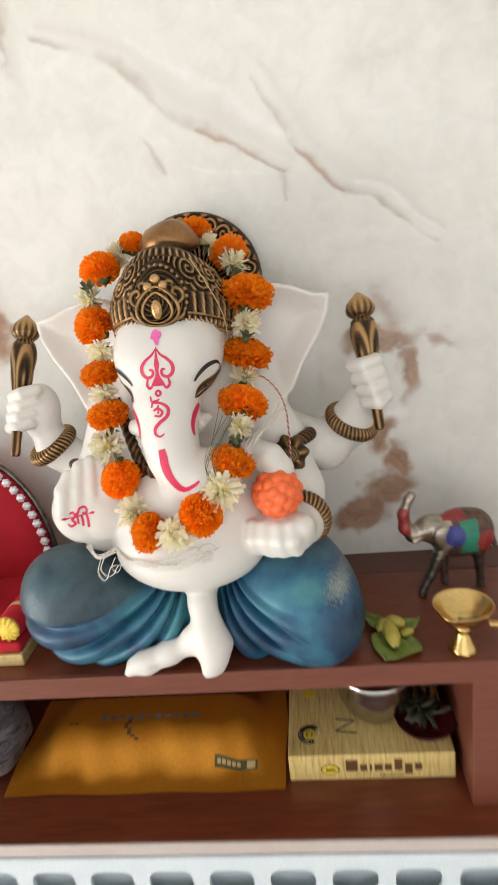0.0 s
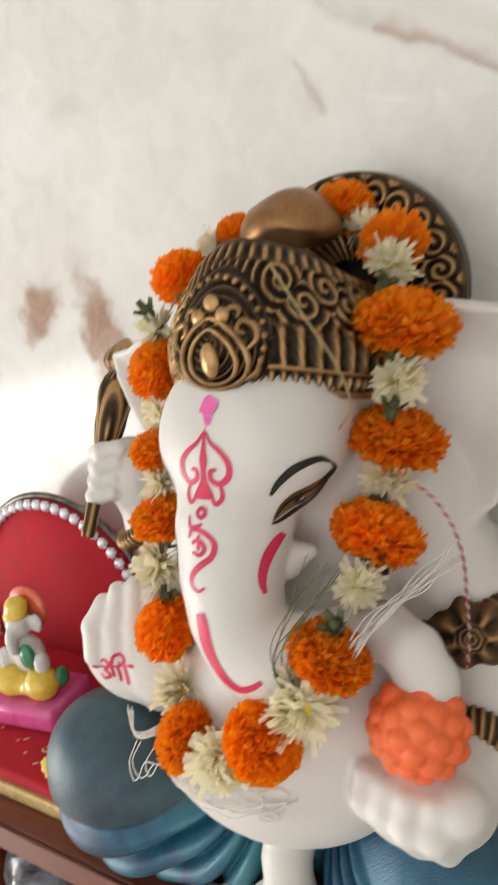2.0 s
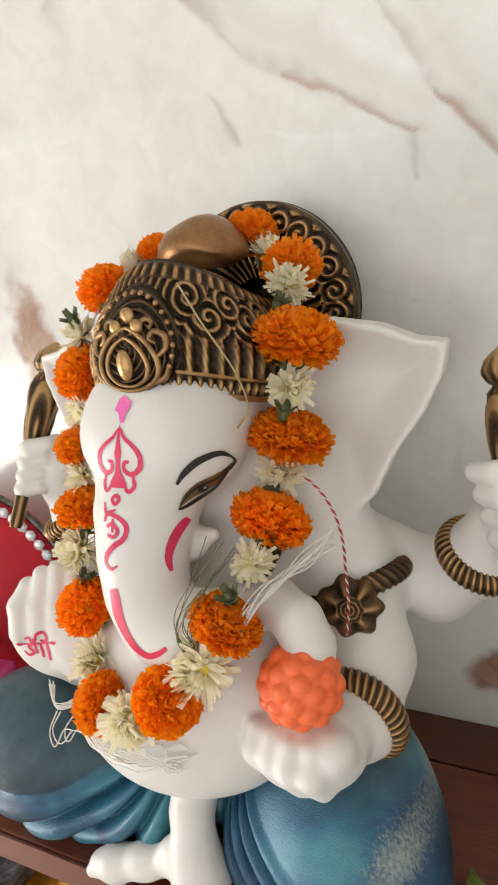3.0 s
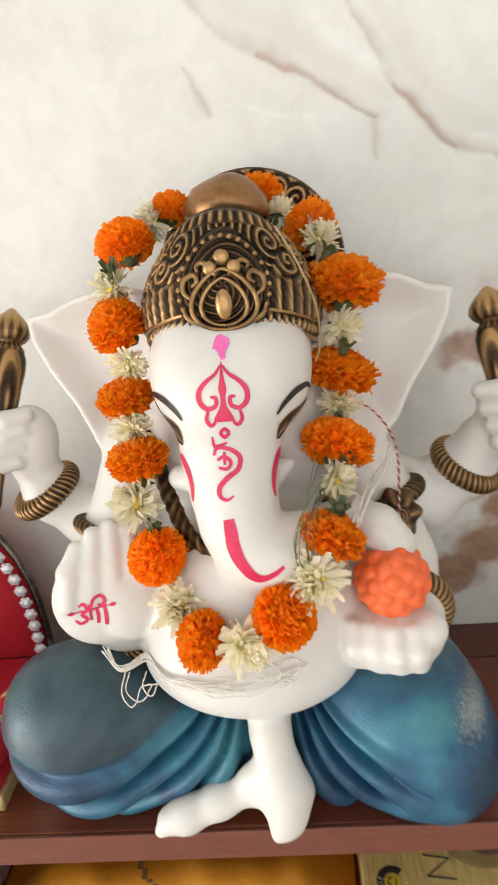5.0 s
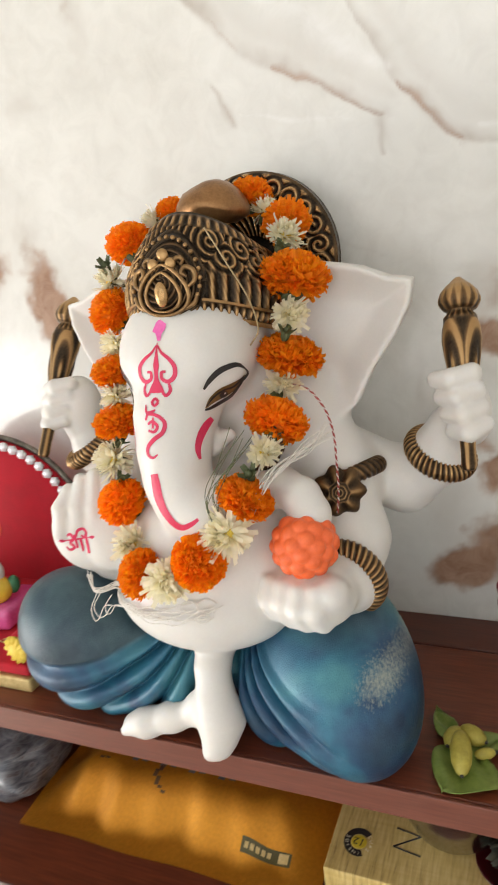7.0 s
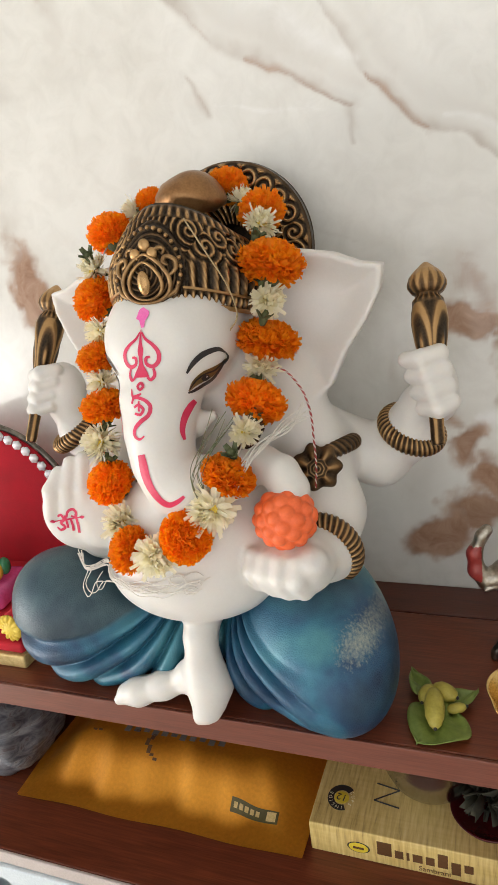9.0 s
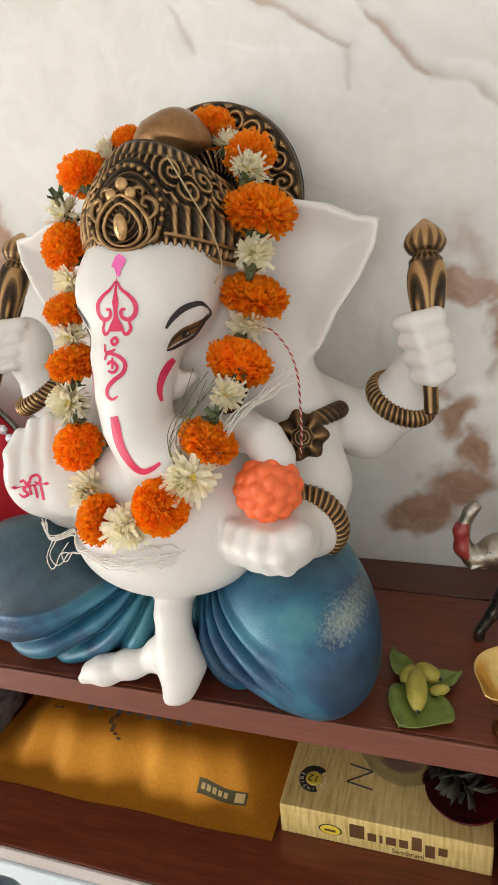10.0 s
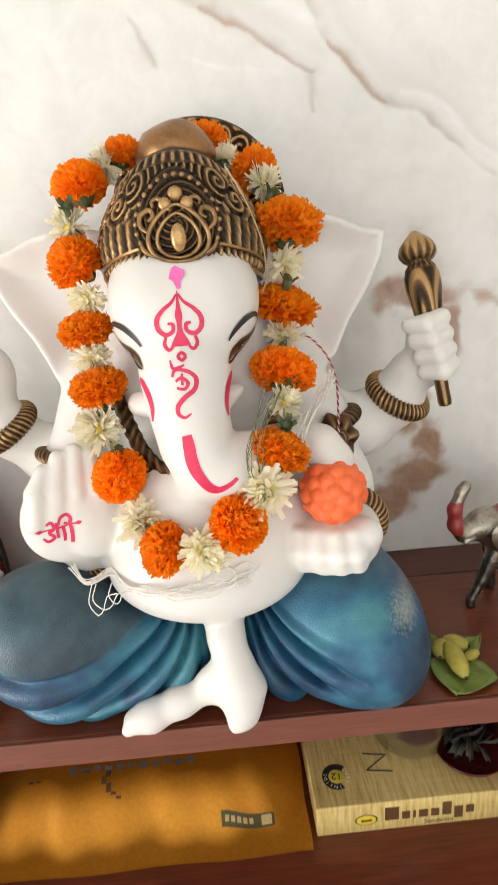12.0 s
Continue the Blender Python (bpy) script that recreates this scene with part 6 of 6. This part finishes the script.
def incense_box():
    t = thing("incense_carton", (0.1725, 0.108, 0.8222), "straw-coloured printed incense carton lying flat", "carton")
    x, y, h = 0.0905, 0.067, 0.0335
    part("carton", Shape().add(*bevelled_box((-x, -y, 0), (x, y, h), 0.0012), paper_material()).mesh("carton", False), t)
    up = pose(0, 0, 0, 90, 0, 0).to_3x3()
    # brand name as plain bars of its colour
    bx = -0.028
    for wd, lo, hi in ((0.013, 0.0, 0.0155), (0.0075, 0, 0.009), (0.0025, 0, 0.009), (0.0085, 0, 0.009), (0.0075, 0, 0.009), (0.0085, 0, 0.0155), (0.008, -0.005, 0.009), (0.0075, 0, 0.009)):
        v, f = bevelled_box((bx, -y - 0.0003, 0.0115 + lo), (bx + wd, -y + 0.0002, 0.0115 + hi), 0)
        part("brand_bar", Shape().add(v, f, PRINT_BROWN).mesh("brand_bar", False), t)
        bx += wd + 0.0028
    lettering("Sambrani", 0.0075, (0.022, -y - 0.0003, 0.0055), up, PRINT_BROWN, t)
    for r1, m, k in ((0.0105, PRINT_DARK, 0), (0.0092, PRINT_YELLOW, 1)):
        v, f = ball((0, 0, 0), (r1, 0.0004, r1 * 0.62), 28, 10)
        part("oval_mark", Shape().add(np.array(v) + np.array((-0.045, -y - 0.0001 - 0.0003 * k, 0.0145)), f, m).mesh("oval_mark"), t)
    v, f = bevelled_box((-0.050, -y - 0.0009, 0.0132), (-0.040, -y - 0.0004, 0.0158), 0)
    part("mark_bar", Shape().add(v, f, PRINT_BROWN).mesh("mark_bar", False), t)
    # round badge on the lid, printed to be read from behind
    back = pose(0, 0, 0, 0, 0, 172).to_3x3()
    c = Vector((-0.066, -0.034, h))
    ringv = []
    for i in range(33):
        a = radians(-125 + 250 * i / 32 + 100)
        for r1 in (0.0075, 0.0135):
            ringv.append((c.x - r1 * math.sin(a), c.y - r1 * math.cos(a) * 1.1, h + 0.0004))
    band = part("badge_ring", mesh_of("badge_ring", ringv, grid_faces(33, 2), [PRINT_DARK], smooth=False), t)
    v, f = lathe([(0.0001, 0.0008), (0.0066, 0.0007), (0.0070, 0.0002)], 32)
    disc = part("badge_disc", Shape().add(np.array(v) + np.array(c), f, PRINT_YELLOW).mesh("badge_disc", False), t)
    lettering("12", 0.0105, c + Vector((0, 0, 0.0011)), back, PRINT_DARK, disc)
    for i, ch in enumerate("CUPS INSIDE"):
        if ch != " ":
            a = radians(215 - i * 23)
            lettering(ch, 0.0048, c + Vector((0.0105 * math.cos(a + math.pi), 0.0115 * math.sin(a + math.pi), 0.0007)), pose(0, 0, 0, 0, 0, 125 - i * 23 + 180).to_3x3(), CREAM, band)
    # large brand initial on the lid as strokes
    for (x0, y0), (x1, y1) in (((-0.036, -0.010), (-0.014, -0.014)), ((-0.036, -0.030), (-0.014, -0.014)), ((-0.036, -0.030), (-0.012, -0.034))):
        p = [Vector((x0, y0, h + 0.0003)), Vector((x1, y1, h + 0.0003))]
        part("brand_stroke", Shape().add(*tube(p, 0.0007, 6), PRINT_DARK).mesh("brand_stroke"), t)
    v, f = lathe([(0.0001, 0.0006), (0.0075, 0.0005), (0.008, 0.0001)], 28)
    part("round_mark", Shape().add(np.array(v) + np.array((-0.066, 0.036, h)), f, PRINT_YELLOW).mesh("round_mark", False), t)


incense_box()
STEEL = surface("brushed_steel", (0.34, 0.33, 0.31), (0.48, 0.47, 0.45), 0.2, 1.0, 40, 300, bump=0.05)
bowl_v, bowl_f = lathe([(0.0003, 0.001), (0.012, 0.0), (0.022, 0.0025), (0.032, 0.0085), (0.0405, 0.018), (0.0465, 0.031), (0.0490, 0.046), (0.0485, 0.058), (0.0505, 0.066), (0.0495, 0.0665), (0.0472, 0.058), (0.0476, 0.046), (0.0450, 0.032), (0.039, 0.0195), (0.030, 0.010), (0.0003, 0.004)], 56)
bowl = tagged(new("steel_bowl", Shape().add(bowl_v, bowl_f, STEEL).mesh("steel_bowl")), "round shiny steel bowl standing on the incense carton", "bowl")
bowl.location = (0.186, 0.106, 0.8560)
bowl.scale = (0.92, 0.92, 1.0)
MAROON = surface("maroon_plastic", (0.06, 0.005, 0.007), (0.10, 0.009, 0.011), 0.25, coarse=40)
dish = thing("maroon_dish", (0.2395, 0.084, 0.8560), "maroon dish with dried dark leaves standing on the carton", "dish")
v, f = lathe([(0.0003, 0.001), (0.024, 0.0), (0.030, 0.003), (0.0340, 0.009), (0.0332, 0.0095), (0.028, 0.005), (0.0003, 0.003)], 48)
part("plate", Shape().add(v, f, MAROON).mesh("plate"), dish)
DRIED = surface("dried_leaf", (0.014, 0.016, 0.010), (0.055, 0.048, 0.026), 0.9, coarse=120)
for k in range(26):
    a, r = rng.uniform(0, 6.28), rng.uniform(0, 0.021)
    q = Shape()
    d = Vector((rng.uniform(-1, 1), rng.uniform(-1, 1), rng.uniform(-0.1, 0.45))).normalized()
    q.add(petal(Vector((0, 0, 0)), d, d.orthogonal().normalized(), 0.019, 0.010, 0.5, 0.003, rng), PETAL_FACES, DRIED)
    ob = part("dried_leaf", q.mesh("dried_leaf"), dish)
    ob.modifiers.new("thickness", "SOLIDIFY").thickness = 0.0008
    ob.location = (r * math.cos(a), r * math.sin(a), 0.007 + rng.uniform(0, 0.022))
# slumped plastic bag of printed paper beside the packet
def printed_bag_material():
    m, t, b = nodes_of("printed_plastic_bag")
    v = coords(t, (1, 1, 3.5))
    a, g = noise_of(t, v, 40, 4, 0.6, 1.2), noise_of(t, v, 130, 3)
    col = ramp(t, a, [(0.36, (0.03, 0.03, 0.04)), (0.46, (0.10, 0.10, 0.11)), (0.58, (0.22, 0.22, 0.23)), (0.66, (0.10, 0.06, 0.05)), (0.74, (0.26, 0.26, 0.27))])
    col = mixed(t, 0.3, col, ramp(t, g, [(0.4, (0.06, 0.06, 0.08)), (0.6, (0.16, 0.16, 0.17))]))
    t.links.new(col, b.inputs["Base Color"])
    b.inputs["Roughness"].default_value = 0.3
    b.inputs["Coat Weight"].default_value = 0.5
    bumped(t, b, a, 0.25, 0.003)
    return m


bag = Clay((-0.40, 0.02, 0.815), (-0.225, 0.185, 0.93), 0.003)
bag.egg((-0.312, 0.105, 0.846), (0.066, 0.070, 0.040), 0.02)
bag.egg((-0.284, 0.085, 0.838), (0.034, 0.050, 0.024), 0.015, 20)
bx, by, bz = (bag.lo[i] + bag.h * np.arange(bag.n[i]) for i in range(3))
bx, by, bz = bx[:, None, None], by[None, :, None], bz[None, None, :]
bag.d += (0.0035 * np.sin(bx * 120 + 2 * np.sin(bz * 90)) * np.sin(by * 95 + bz * 60)).astype(np.float32)
bag.d = np.maximum(bag.d, (0.8225 - bz).astype(np.float32) + 0 * bag.d)
tagged(new("plastic_bag", Shape().add(*bag.skin(), printed_bag_material()).mesh("plastic_bag")), "crumpled printed plastic bag lying in the compartment", "bag")

# ---- pale plastic crate below the shelf ----
PLASTIC = surface("pale_blue_plastic", (0.64, 0.71, 0.75), (0.72, 0.79, 0.82), 0.35, coarse=20)
crate = thing("plastic_crate", (0, -0.041, 0.538), "pale blue plastic crate with slotted rim below the shelf", "crate")


def crate_front():
    top, z0, z1, pitch = 0.2685, 0.218, 0.2505, 0.0635
    s = Shape()
    s.add(*bevelled_box((-0.8, 0, z1), (0.62, 0.006, top), 0.0015), PLASTIC)
    s.add(*bevelled_box((-0.8, 0, 0.0), (0.62, 0.006, z0), 0.0015), PLASTIC)
    x = -0.8 + 0.0247
    while x < 0.62:
        # flared web between two slots
        n = 10
        v = []
        for i in range(n + 1):
            t = i / n
            w = 0.0085 + 0.010 * (2 * t - 1) ** 4
            for y in (0.0004, 0.0056):
                v += [(x - w, y, z0 - 0.001 + (z1 - z0 + 0.002) * t), (x + w, y, z0 - 0.001 + (z1 - z0 + 0.002) * t)]
        f = []
        for i in range(n):
            a, b = 4 * i, 4 * i + 4
            f += [(a, a + 1, b + 1, b), (a + 2, b + 2, b + 3, a + 3), (a, b, b + 2, a + 2), (a + 1, a + 3, b + 3, b + 1)]
        s.add(v, f, PLASTIC)
        x += pitch
    return s.mesh("front", False)


part("front", crate_front(), crate)
boxed("side", (-0.8, 0.0065, 0.0), (-0.794, 0.25, 0.25), PLASTIC, crate)
boxed("side", (0.614, 0.0065, 0.0), (0.62, 0.25, 0.25), PLASTIC, crate)
boxed("bottom", (-0.793, 0.0065, 0.0), (0.613, 0.25, 0.006), PLASTIC, crate)
boxed("inner_wall", (-0.793, 0.022, 0.0065), (0.613, 0.026, 0.238), PLASTIC, crate)
boxed("rear", (-0.793, 0.244, 0.0065), (0.613, 0.25, 0.25), PLASTIC, crate)
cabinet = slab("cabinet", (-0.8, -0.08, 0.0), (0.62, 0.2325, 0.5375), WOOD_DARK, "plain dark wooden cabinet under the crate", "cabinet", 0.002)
